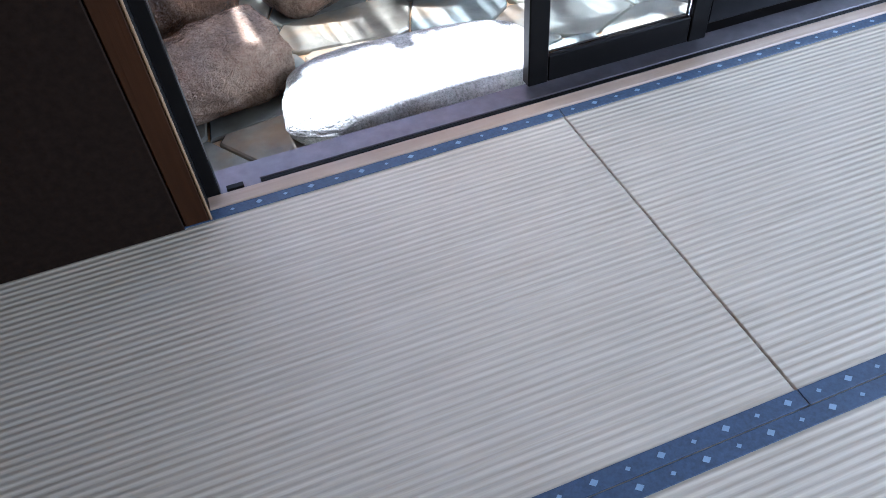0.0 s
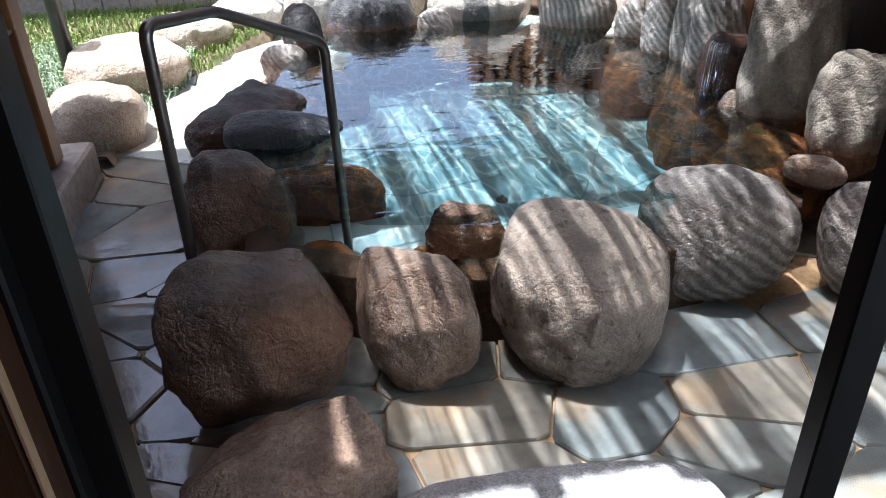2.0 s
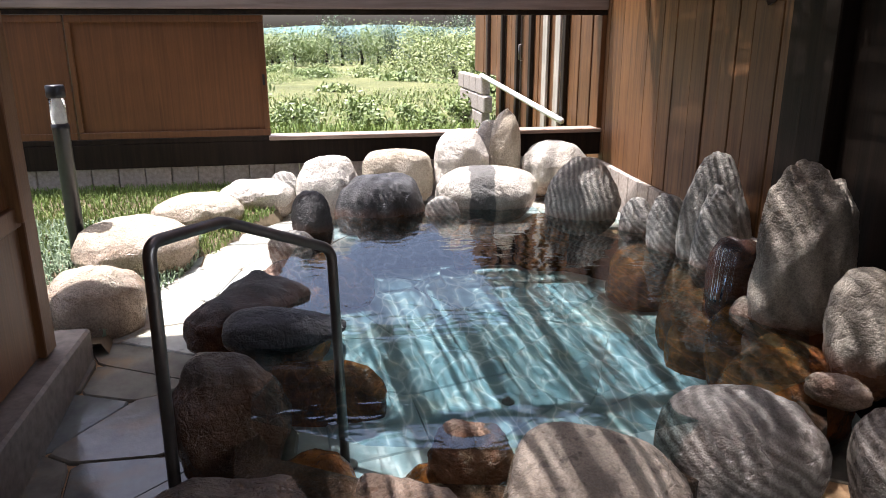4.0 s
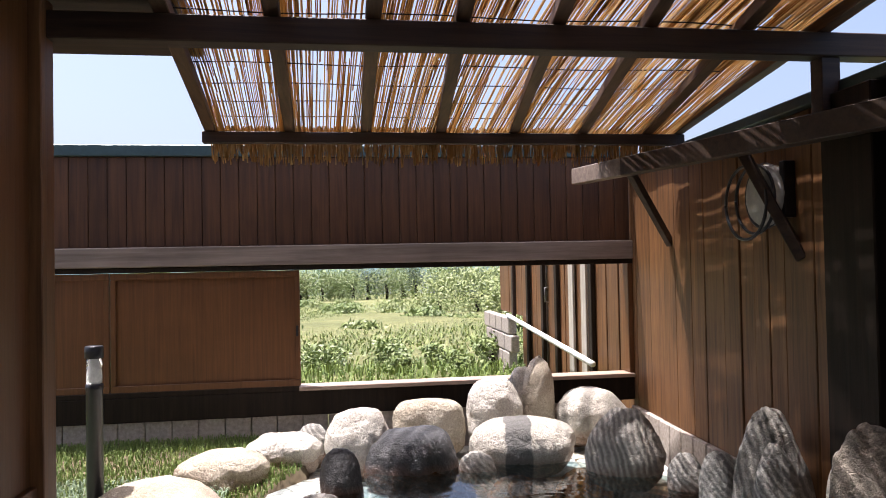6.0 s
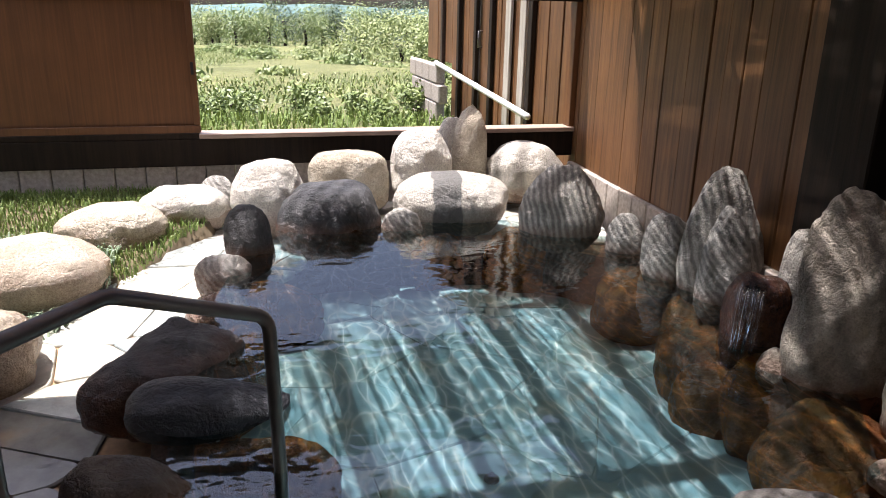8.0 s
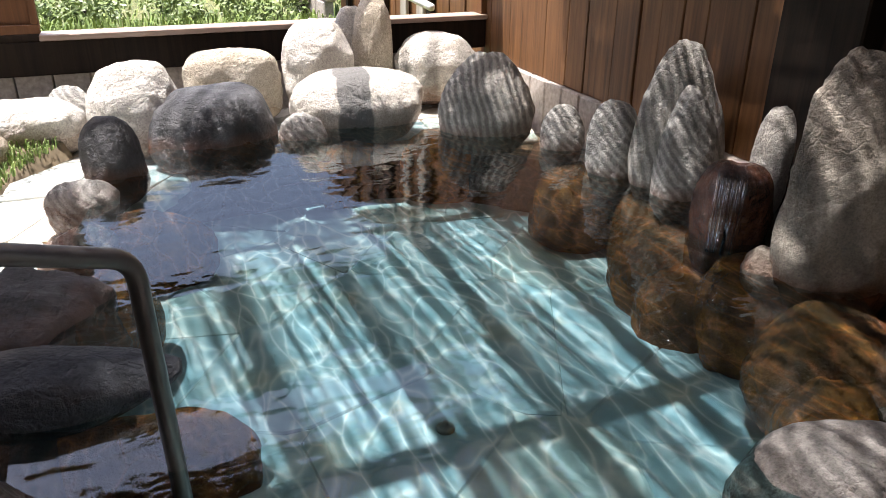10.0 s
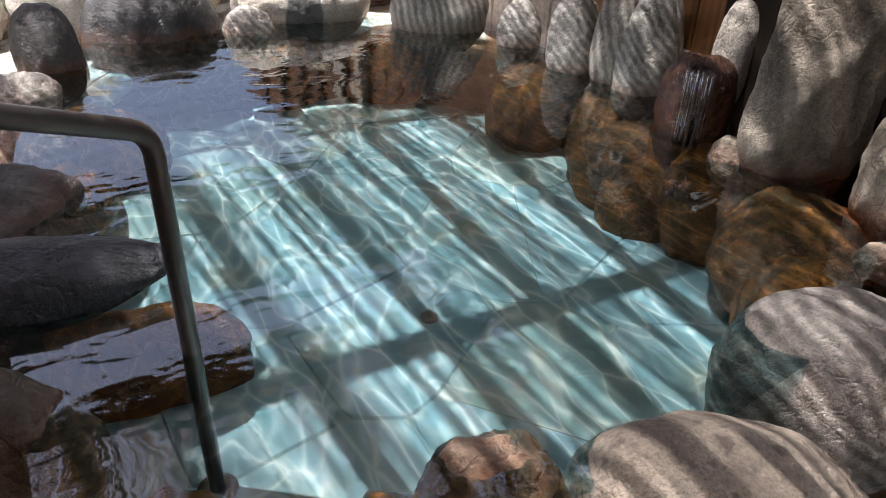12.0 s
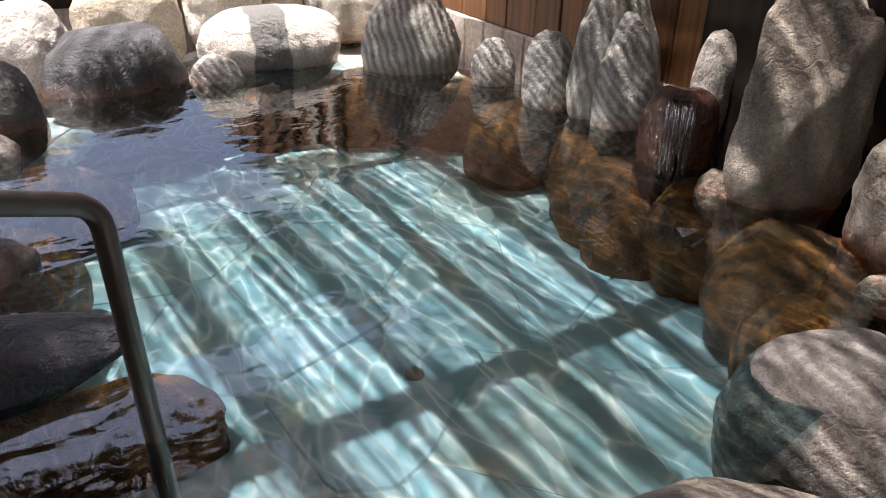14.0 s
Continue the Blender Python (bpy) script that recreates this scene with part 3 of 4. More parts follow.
part("rail_board", box(-0.0215, 0.19, 0.591, 0.022, 2.53, 0.669, 0.004), M["panel_wood"], wing)
part("corner_post", box(-0.12, 2.535, 0.04, 0.03, 2.65, 2.45, 0.005), M["panel_wood"], wing)
part("corner_trim", box(-0.05, 2.49, 0.61, 0.045, 2.532, 2.45, 0.004), M["board_worn"], wing)
part("footing", box(-0.12, 0.19, -0.3, 0.10, 2.87, 0.03, 0.012), M["basalt_step"], wing, "grey stone footing")

# house eave over the door, and the wing's eave
thing("eave_house", box(-0.545, 1.601, 2.55, 3.2, 2.09, 2.66, 0.01), M["beam_dark"], "dark wooden house eave", "eave", "", "structure")
thing("eave_wing", box(-4.0, 1.601, 2.46, -0.55, 4.79, 2.60, 0.01), M["beam_dark"], "dark wooden eave of the house wing", "eave", "", "structure")

# garden fence wall with its long view opening
fence = empty("wall_fence", (0, FENCE_Y, 0), "dark brown board fence with a long opening onto the field", "fence", "", "structure")
FX0, FX1, OX0, OX1 = -4.0, WALL_X, -0.215, 2.375
x = FX0
rb = random.Random(4)
while x < FX1 - 0.02:
    w = min(0.134, FX1 - x)
    part("board", box(x, 0.0 + rb.uniform(-0.002, 0.002), 1.597, x + w - 0.003, 0.03, 2.265, 0.004), M["board"], fence)
    x += w
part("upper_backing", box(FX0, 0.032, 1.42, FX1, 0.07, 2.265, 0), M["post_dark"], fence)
part("cap", box(FX0, -0.03, 2.266, FX1 + 0.05, 0.12, 2.352, 0.006), M["green_cap"], fence, "dark green metal coping")
part("lintel", box(FX0, -0.065, 1.447, FX1 - 0.002, -0.002, 1.595, 0.008), M["beam_grey"], fence, "weathered grey brown lintel beam")
# near-black strip that paints the shade under the lintel
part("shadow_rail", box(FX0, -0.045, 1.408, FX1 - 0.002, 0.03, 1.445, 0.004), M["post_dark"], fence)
part("sill", box(OX0 - 0.01, -0.055, 0.50, FX1 - 0.002, 0.11, 0.533, 0.005), M["sill_wood"], fence, "pale sunlit wooden sill")
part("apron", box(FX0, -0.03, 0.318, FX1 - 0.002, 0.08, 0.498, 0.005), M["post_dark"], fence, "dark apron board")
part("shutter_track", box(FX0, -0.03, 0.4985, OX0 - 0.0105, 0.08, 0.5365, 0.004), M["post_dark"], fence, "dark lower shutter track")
part("jamb", box(OX1, -0.04, 0.535, FX1 - 0.003, 0.09, 1.407, 0.004), M["panel_wood"], fence)
for k, (xa, xb) in enumerate(((-3.95, -2.92), (-2.91, -1.58), (-1.57, OX0))):
    pn = part("shutter", box(xa, 0.0 - 0.012 * (k % 2), 0.537, xb, 0.028, 1.406, 0.003), M["panel_wood"], fence, "brown sliding wooden shutter panel")
    for zz in (0.537, 1.358):
        part("frame_rail", box(xa + 0.001, -0.027, zz, xb - 0.001, -0.0125, zz + 0.048, 0.003), M["panel_wood"], pn)
    for xx in (xa + 0.001, xb - 0.036):
        part("frame_stile", box(xx, -0.026, 0.586, xx + 0.035, -0.0125, 1.357, 0.003), M["panel_wood"], pn)
    if k == 2:
        part("finger_pull", box(xb - 0.03, -0.030, 0.91, xb - 0.012, -0.0265, 0.99, 0.002), M["lamp_black"], pn, "small dark finger pull")
for i in range(33):
    xa = FX0 + i * 0.19
    part("block", box(xa, 0.0, -0.3, xa + 0.184, 0.14, 0.317, 0.006), M["block"], fence, "grey split concrete block")

# right wall: worn boards on a block base
rw = empty("wall_right", (WALL_X, FENCE_Y - 0.004, 0), "worn brown vertical board wall on a pale block base", "wall", "", "structure", -2.5)
y = -2.66
rb = random.Random(7)
while y < -0.03:
    w = min(rb.choice((0.15, 0.19, 0.21, 0.25, 0.29)), -y)
    part("board", box(rb.uniform(-0.006, 0.004), y, 0.275, 0.03, y + w - 0.004, 2.14, 0.004), M["board_worn"], rw)
    y += w
part("backing", box(0.032, -5.1, -0.3, 0.09, 0.0, 2.14, 0), M["post_dark"], rw)
part("cap", box(-0.05, -5.1, 2.141, 0.14, -0.04, 2.20, 0.006), M["green_cap"], rw, "dark green metal coping")
for i in range(14):
    part("block", box(-0.03, -2.64 + i * 0.188, -0.3, 0.03, -2.64 + i * 0.188 + 0.181, 0.273, 0.008), M["block"], rw, "pale split block")
# post and boarding are coloured near-black to carry the shade at this end
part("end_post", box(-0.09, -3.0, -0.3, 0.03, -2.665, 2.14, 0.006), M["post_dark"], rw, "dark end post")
part("dark_boarding", box(-0.012, -5.1, -0.3, 0.03, -3.003, 2.14, 0.004), M["post_dark"], rw, "boarding coloured near-black for the shade it stands in")

# neighbour wall beyond the opening
nb = empty("outer_wall", (2.50, 0, 0), "weathered plank wall with a door, on a stone block base", "wall", "", "structure")
ow = random.Random(11)
y = 7.0
while y < 12.0:
    w = ow.choice((0.22, 0.28, 0.34))
    part("plank", box(ow.uniform(0, 0.02), y, 0.0 if y < 10.4 else 0.72, 0.07, y + w - 0.012, 2.5, 0.005), M["board_worn"], nb)
    y += w
for yy, mat_ in ((7.82, "post_dark"), (8.95, "post_dark"), (9.5, "post_dark"), (10.2, "post_dark"), (11.0, "beam_dark")):
    part("batten", box(-0.045, yy, 0.0, -0.001, yy + 0.09, 2.5, 0.005), M[mat_], nb)
for yy in (8.02, 8.42):
    part("pale_plank", box(-0.03, yy, 0.12, -0.002, yy + 0.15, 2.5, 0.004), M["pale_plank"], nb, "bleached pale plank")
for r in range(4):
    for c in range(4):
        y0 = 10.75 + c * 0.42 + 0.14 * (r % 2)
        part("base_stone", box(-0.14, y0, -0.25 + r * 0.235, -0.022, y0 + 0.405, -0.25 + r * 0.235 + 0.225, 0.015), M["block"], nb, "grey base stone")
part("handrail", tube([(-0.12, 7.6, 0.485), (-0.12, 8.4, 0.54), (-0.12, 11.0, 0.71)], 0.03, 8), M["white_paint"], nb, "white sloping pipe rail", True)
part("door_handle", tube([(-0.06, 9.2, 0.98), (-0.10, 9.2, 0.98), (-0.10, 9.2, 1.14), (-0.06, 9.2, 1.14)], 0.012, 6), M["steel"], nb, "", True)

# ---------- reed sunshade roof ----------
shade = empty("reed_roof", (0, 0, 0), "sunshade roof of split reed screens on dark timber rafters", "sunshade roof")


EAVE_Y, BACK_Y = 5.63, 2.37


def roof_z(y):
    return 2.25 + (EAVE_Y - y) * 0.10


EAVE_X = [-0.67, -0.20, 0.262, 0.73, 1.199, 1.655, 2.095, 2.30]
BEAM_X = [-0.575, -0.162, 0.236, 0.60, 1.002, 1.403, 1.837, 2.20]
for xe, xf in zip(EAVE_X, BEAM_X):
    xs_ = xe + (xf - xe) / 1.58 * (EAVE_Y - BACK_Y)
    part("rafter", bar((xe, EAVE_Y + 0.03, roof_z(EAVE_Y + 0.03) + 0.03), (xs_, BACK_Y - 0.05, roof_z(BACK_Y - 0.05) + 0.03), 0.062, 0.058), M["rafter_wood"], shade)
part("eave_bar", box(-0.71, 5.60, 2.18, 2.33, 5.66, 2.248, 0.004), M["beam_dark"], shade)
part("main_beam", box(-2.3, 4.0, 2.30, 2.52, 4.1, 2.405, 0.005), M["beam_dark"], shade)
part("back_beam", box(-0.70, 2.37, 2.472, 2.2, 2.44, 2.55, 0.005), M["beam_dark"], shade)
# one beam in two colours: roof shade painted dark, sunlit end painted pale
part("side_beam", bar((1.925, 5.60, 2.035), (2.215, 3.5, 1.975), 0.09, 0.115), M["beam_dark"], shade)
part("beam_end", bar((1.83, 6.30, 2.055), (1.9245, 5.604, 2.0351), 0.089, 0.114), M["beam_grey"], shade, "beam end coloured paler for the sun past the roof")
part("beam_post", box(2.17, 4.01, 2.03, 2.26, 4.09, 2.299, 0.004), M["beam_dark"], shade)
for a, b in (((2.385, 5.96, 1.54), (1.99, 5.70, 2.02)), ((2.32, 4.40, 1.42), (2.13, 4.60, 1.99))):
    part("brace", bar(a, b, 0.045, 0.055), M["beam_dark"], shade, "slanting timber brace")

# the reeds: separate stalks with gaps, hanging ragged past the eave bar
rr = random.Random(21)
verts, faces = [], []


def stalk(x0, y0, z0, x1, y1, z1, r):
    n = len(verts)
    for (px, py, pz), k in (((x0, y0, z0), 1.0), ((x1, y1, z1), 0.75)):
        for a in (0.0, 2.094, 4.189):
            verts.append((px + r * k * math.cos(a), py, pz + r * k * math.sin(a)))
    faces.extend(((n, n + 1, n + 4, n + 3), (n + 1, n + 2, n + 5, n + 4), (n + 2, n, n + 3, n + 5)))


x = 0.0
while x < 1.0:
    dense = 0.50 + (0.45 if min(abs(-0.68 + x * 2.98 - xe) for xe in EAVE_X) < 0.085 else 0.0) + (0.2 if x > 0.8 else 0.0) + 0.32 * noise.noise(Vector((x * 25.0, 2.0, 0)))
    for layer in range(2):
        if rr.random() < dense:
            y = EAVE_Y + 0.25 + rr.uniform(-0.09, 0.05)
            while y > BACK_Y + 0.05:
                ya = max(y - rr.uniform(0.7, 1.7), BACK_Y)
                fr0, fr1 = (EAVE_Y - y) / 1.58, (EAVE_Y - ya) / 1.58
                e0, b0 = -0.68 + x * 2.98, -0.585 + x * 2.78
                xa = e0 + (b0 - e0) * fr0 + rr.uniform(-0.008, 0.008)
                xb = e0 + (b0 - e0) * fr1 + rr.uniform(-0.008, 0.008)
                lift = 0.066 + layer * 0.009 + rr.uniform(0, 0.012)
                sag = -0.075 if y > EAVE_Y + 0.04 else 0
                stalk(xa, y, roof_z(y) + lift + sag, xb, ya, roof_z(ya) + lift, rr.uniform(0.003, 0.0055))
                y = ya - rr.choice((0.0, 0.01, 0.25, 0.02))
    x += 1.0 / 360
me = bpy.data.meshes.new("reeds")
me.from_pydata(verts, [], faces)
me.materials.append(M["reed"])
reeds = new("reeds", me)
reeds.parent = shade
tagged(reeds, "golden brown split reed stalks", kind="stuff")
bm = bmesh.new()
for i in range(1700):
    xx = rr.uniform(-0.68, 2.28)
    yy = rr.uniform(5.67, 5.88)
    l = rr.choice((rr.uniform(0.06, 0.15), rr.uniform(0.12, 0.23)))
    join(bm, tube([(xx, yy, roof_z(5.66) + 0.05), (xx + rr.uniform(-0.02, 0.02), yy + rr.uniform(0.0, 0.06), roof_z(5.66) + 0.05 - l)], 0.0045, 3))
fr_ = part("fringe", bm, M["reed"], shade, "ragged hanging reed ends")
tagged(fr_, kind="stuff")
for k in range(11):
    y = 5.52 - k * 0.28
    pts = [(-0.62 + i * 0.225, y + 0.02 * math.sin(i * 1.3 + k), roof_z(y) + 0.062) for i in range(13)]
    part("binding_cord", tube(pts, 0.003, 4), M["post_dark"], shade)

# cable drum on the right wall
drum = empty("cable_drum", (2.24, 4.60, 1.75), "white round drum with black hoops hung on the board wall", "cable drum", rz=0)
bm = lathe([(0.10, 0), (0.155, 0.012), (0.16, 0.06), (0.15, 0.075), (0.05, 0.085)], 24)
bm.transform(Matrix.Rotation(radians(-90), 4, "Y"))
part("body", bm, M["drum_grey"], drum, "", True, pose(0.075, 0, 0))
for k in range(3):
    r = 0.165 + 0.014 * k
    bm = tube([(0.03 - 0.035 * k, 0.03 + 0.03 * k + r * math.cos(a), r * math.sin(a) - 0.015 * k) for a in (2 * math.pi * i / 28 for i in range(29))], 0.009, 6)
    part("hoop", bm, M["lamp_black"], drum, "black cable hoop", True)
part("bracket", box(0.02, -0.16, -0.12, 0.088, -0.12, 0.16, 0.004), M["lamp_black"], drum)

# ---------- garden bed, lawn ----------
bm = bmesh.new()
gx = [-4.0 + i * 0.12 for i in range(36)]
gy = [4.3 + i * 0.15 for i in range(18)]


def bed_line(y):
    """Where the bed ends and the paving begins."""
    return -0.86 + 0.52 * max(0.0, y - 4.7)


def bed_z(x, y):
    t = min(max((y - 4.9) / 1.5, 0), 1)
    off = x - bed_line(y)
    return (-0.06 + 0.22 * t if off < 0 else -0.3) + 0.02 * noise.noise(Vector((x * 3, y * 3, 0)))


grid = [[bm.verts.new((x, min(y, 6.758), bed_z(x, y))) for x in gx] for y in gy]
for r0, r1 in zip(grid, grid[1:]):
    for k in range(len(gx) - 1):
        bm.faces.new((r0[k], r0[k + 1], r1[k + 1], r1[k]))
thing("lawn", bm, M["soil"], "raised garden bed of soil beside the paving", "ground", "", "structure", smooth=True)


def blades(name, mat, count, area, zfun, h, w, lean, seed, label, parent=None):
    r = random.Random(seed)
    vs, fs = [], []
    for _ in range(count):
        x, y = r.uniform(area[0], area[1]), r.uniform(area[2], area[3])
        z = zfun(x, y)
        if z is None:
            continue
        a = r.uniform(0, 6.283)
        hh, ww = h * r.uniform(0.5, 1.2), w * r.uniform(0.6, 1.2)
        dx, dy = math.cos(a), math.sin(a)
        lx, ly = lean * hh * math.cos(a + 1.5) * r.uniform(0.2, 1), lean * hh * math.sin(a + 1.5) * r.uniform(0.2, 1)
        n = len(vs)
        vs.extend([(x - dx * ww, y - dy * ww, z), (x + dx * ww, y + dy * ww, z), (x + dx * ww * 0.7 + lx * 0.5, y + dy * ww * 0.7 + ly * 0.5, z + hh * 0.7),
                   (x - dx * ww * 0.7 + lx * 0.5, y - dy * ww * 0.7 + ly * 0.5, z + hh * 0.7), (x + lx, y + ly, z + hh * (1 - 0.3 * lean))])
        fs.extend(((n, n + 1, n + 2, n + 3), (n + 3, n + 2, n + 4)))
    me = bpy.data.meshes.new(name)
    me.from_pydata(vs, [], fs)
    me.materials.append(mat)
    ob = new(name, me)
    return tagged(ob, label, "plants", "", "stuff")


def bed_if(x, y):
    return bed_z(x, y) if x < bed_line(y) - 0.02 else None


blades("grass_lawn", M["grass"], 22000, (-3.0, 0.1, 5.4, 6.74), bed_if, 0.05, 0.004, 0.7, 31, "short bright green grass in the garden bed")
blades("ground_cover", M["mondo"], 9000, (-2.2, -0.6, 4.4, 5.95), bed_if, 0.07, 0.006, 1.0, 32, "pale green clumped ground cover plants")

# bollard garden lamp
lamp = empty("garden_lamp", (-1.25, 5.36, -0.02), "black bollard garden lamp with a clear lantern", "garden lamp")
part("post", lathe([(0.043, 0.0), (0.043, 0.80), (0.046, 0.805), (0.046, 0.83), (0.038, 0.835)], 20), M["lamp_black"], lamp, "", True)
part("reflector", lathe([(0.036, 0.836), (0.034, 0.85), (0.016, 0.965), (0.014, 0.972)], 16), M["lamp_white"], lamp, "white cone reflector", True)
cyl = part("lens", lathe([(0.041, 0.836), (0.041, 0.972), (0.0405, 0.972)], 20), M["glass"], lamp, "clear lamp cylinder", True)
cyl.visible_shadow = False
part("cap", lathe([(0.044, 0.972), (0.048, 0.976), (0.048, 1.035), (0.044, 1.04), (0.02, 1.042)], 20), M["lamp_black"], lamp, "", True)

FLOOR_Z = -0.25

# steel handrail into the pool
RT, RC, RL = Vector((-0.156, 3.207, 0.759)), Vector((0.159, 3.413, 0.599)), Vector((-0.299, 2.893, 0.789))


def bend(a, b, c, r=0.045, n=6):
    p, q = b + (a - b).normalized() * r, b + (c - b).normalized() * r
    return [(p * (1 - t) ** 2 + b * 2 * t * (1 - t) + q * t * t) for t in (i / n for i in range(n + 1))]


foot_l, foot_r = Vector((RL.x - 0.01, RL.y, PAVE - 0.02)), Vector((RC.x + 0.015, RC.y + 0.02, FLOOR_Z))
pts = [foot_l] + bend(foot_l, RL, RT) + bend(RL, RT, RC, 0.03) + bend(RT, RC, foot_r) + [foot_r]
rail = empty("handrail", (0, 0, 0), "bent dark steel pipe handrail stepping into the pool", "handrail")
part("pipe", tube(pts, 0.0175, 14), M["steel"], rail, "", True)
part("foot_plate", lathe([(0.045, 0), (0.045, 0.006), (0.03, 0.010)], 16), M["steel"], rail, "", True, pose(foot_l.x, foot_l.y, PAVE))
part("foot_plate", lathe([(0.045, 0), (0.045, 0.006), (0.03, 0.010)], 16), M["steel"], rail, "", True, pose(foot_r.x, foot_r.y, FLOOR_Z + 0.001))

# ---------- pool ----------
POOL = [(-0.08, 3.15), (0.25, 2.95), (0.72, 2.84), (1.25, 2.92), (1.72, 3.1), (2.0, 3.5), (2.1, 4.0), (2.05, 4.7), (1.98, 5.2), (1.55, 5.62), (0.95, 5.75), (0.35, 5.68), (0.08, 5.3), (-0.03, 4.6), (-0.1, 3.9)]


def inside(x, y, poly=POOL):
    hit = False
    for (x0, y0), (x1, y1) in zip(poly, poly[1:] + poly[:1]):
        if (y0 > y) != (y1 > y) and x < (x1 - x0) * (y - y0) / (y1 - y0) + x0:
            hit = not hit
    return hit


cx_, cy_ = sum(p[0] for p in POOL) / len(POOL), sum(p[1] for p in POOL) / len(POOL)


def grown(k):
    return [(px + (px - cx_) / math.hypot(px - cx_, py - cy_) * k, py + (py - cy_) / math.hypot(px - cx_, py - cy_) * k) for px, py in POOL]


bm = bmesh.new()
rings = [[bm.verts.new((px, py, z)) for px, py in grown(k)] for k, z in ((0.0, -0.6), (0.0, -0.02), (0.03, 0.02), (0.13, 0.0), (0.16, -0.5))]
for a, b in zip(rings, rings[1:]):
    for k in range(len(POOL)):
        bm.faces.new((a[k], b[k], b[(k + 1) % len(POOL)], a[(k + 1) % len(POOL)]))
thing("pool_rim", bm, M["rim_stone"], "brown stained stone rim of the bathing pool", "pool rim", "", "structure")
bm = bmesh.new()
for px, py in grown(0.05):
    bm.verts.new((px, py, 0))
bm.faces.new(bm.verts[:])
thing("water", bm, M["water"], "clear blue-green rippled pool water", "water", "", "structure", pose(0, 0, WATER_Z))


def cells(x0, y0, x1, y1, step, seed, gap):
    """Irregular many-sided slabs that fill a field, with joints."""
    r = random.Random(seed)
    nx, ny = int((x1 - x0) / step) + 1, int((y1 - y0) / step) + 1
    seeds = [(x0 + (i + r.uniform(-0.1, 1.1)) * step, y0 + (j + r.uniform(-0.1, 1.1)) * step) for i in range(-1, nx + 1) for j in range(-1, ny + 1)]
    out = []
    for sx, sy in seeds:
        poly = [(sx - 2 * step, sy - 2 * step), (sx + 2 * step, sy - 2 * step), (sx + 2 * step, sy + 2 * step), (sx - 2 * step, sy + 2 * step)]
        for qx, qy in seeds:
            d2 = (qx - sx) ** 2 + (qy - sy) ** 2
            if d2 < 1e-9 or d2 > 16 * step * step:
                continue
            d = math.sqrt(d2)
            nx_, ny_ = (qx - sx) / d, (qy - sy) / d
            lim = d / 2 - gap
            new_poly = []
            for (ax, ay), (bx, by) in zip(poly, poly[1:] + poly[:1]):
                da = (ax - sx) * nx_ + (ay - sy) * ny_ - lim
                db = (bx - sx) * nx_ + (by - sy) * ny_ - lim
                if da <= 0:
                    new_poly.append((ax, ay))
                if (da < 0 < db) or (db < 0 < da):
                    t = da / (da - db)
                    new_poly.append((ax + (bx - ax) * t, ay + (by - ay) * t))
            poly = new_poly
            if not poly:
                break
        if len(poly) > 2:
            out.append(((sx, sy), poly))
    return out


def slab_piece(name, centre, poly, zfun, mat, parent, thick=0.03, seed=0):
    r = random.Random(seed)
    sx, sy = centre
    bm = bmesh.new()
    # corners worn: each corner cut to two points
    pts = []
    n = len(poly)
    for i in range(n):
        a, b, c = Vector(poly[i - 1]), Vector(poly[i]), Vector(poly[(i + 1) % n])
        pts += [b + (a - b) * 0.09, b + (c - b) * 0.09]
    tilt = (r.uniform(-0.008, 0.008), r.uniform(-0.008, 0.008), r.uniform(-0.002, 0.005))
    rings = []
    for k, dz in ((1.0, -thick), (1.0, -0.006), (0.975, 0.0)):
        rings.append([bm.verts.new(((p.x - sx) * k, (p.y - sy) * k, zfun(p.y) + dz + tilt[0] * (p.x - sx) + tilt[1] * (p.y - sy) + tilt[2])) for p in pts])
    for a, b in zip(rings, rings[1:]):
        for i in range(len(pts)):
            j = (i + 1) % len(pts)
            bm.faces.new((a[i], a[j], b[j], b[i]))
    bm.faces.new(rings[-1])
    return part(name, bm, mat, parent, m=Matrix.Translation((sx, sy, 0)))


# pool floor
pf = thing("pool_floor", box(-0.1, 2.72, -0.55, 2.25, 5.9, FLOOR_Z - 0.004, 0), M["pool_stone"], "pale green-grey stone slab floor of the pool", "pool floor", "", "structure")
k = 0
for c, poly in cells(0.0, 2.7, 2.2, 5.9, 0.5, 5, 0.0012):
    if inside(*c):
        k += 1
        slab_piece("slab", c, poly, lambda y: FLOOR_Z, M["pool_stone"], pf, 0.026, k)
thing("drain_plug", lathe([(0.028, 0.0), (0.028, 0.010), (0.022, 0.015), (0.010, 0.017), (0.008, 0.03)], 14), M["basalt_step"], "small grey drain plug on the pool floor", "drain", m=pose(0.888, 3.79, FLOOR_Z), smooth=True)
# paving base
bm = bmesh.new()
st = 0.07
for i in range(int(3.5 / st)):
    for j in range(int(5.1 / st)):
        x0, y0 = -1.2 + i * st, 1.6 + j * st
        if not inside(x0 + st / 2, y0 + st / 2, grown(0.1)):
            z0, z1 = pave_z(y0) - 0.014, pave_z(y0 + st) - 0.014
            vs = [bm.verts.new((x0, y0, z0)), bm.verts.new((x0 + st, y0, z0)), bm.verts.new((x0 + st, y0 + st, z1)), bm.verts.new((x0, y0 + st, z1))]
            bm.faces.new(vs)
bmesh.ops.remove_doubles(bm, verts=bm.verts[:], dist=0.001)
paving = thing("pavement", bm, M["mortar"], "wet irregular flagstone paving with brown joints", "paving", "", "structure")
k = 100
rim_out = grown(0.13)
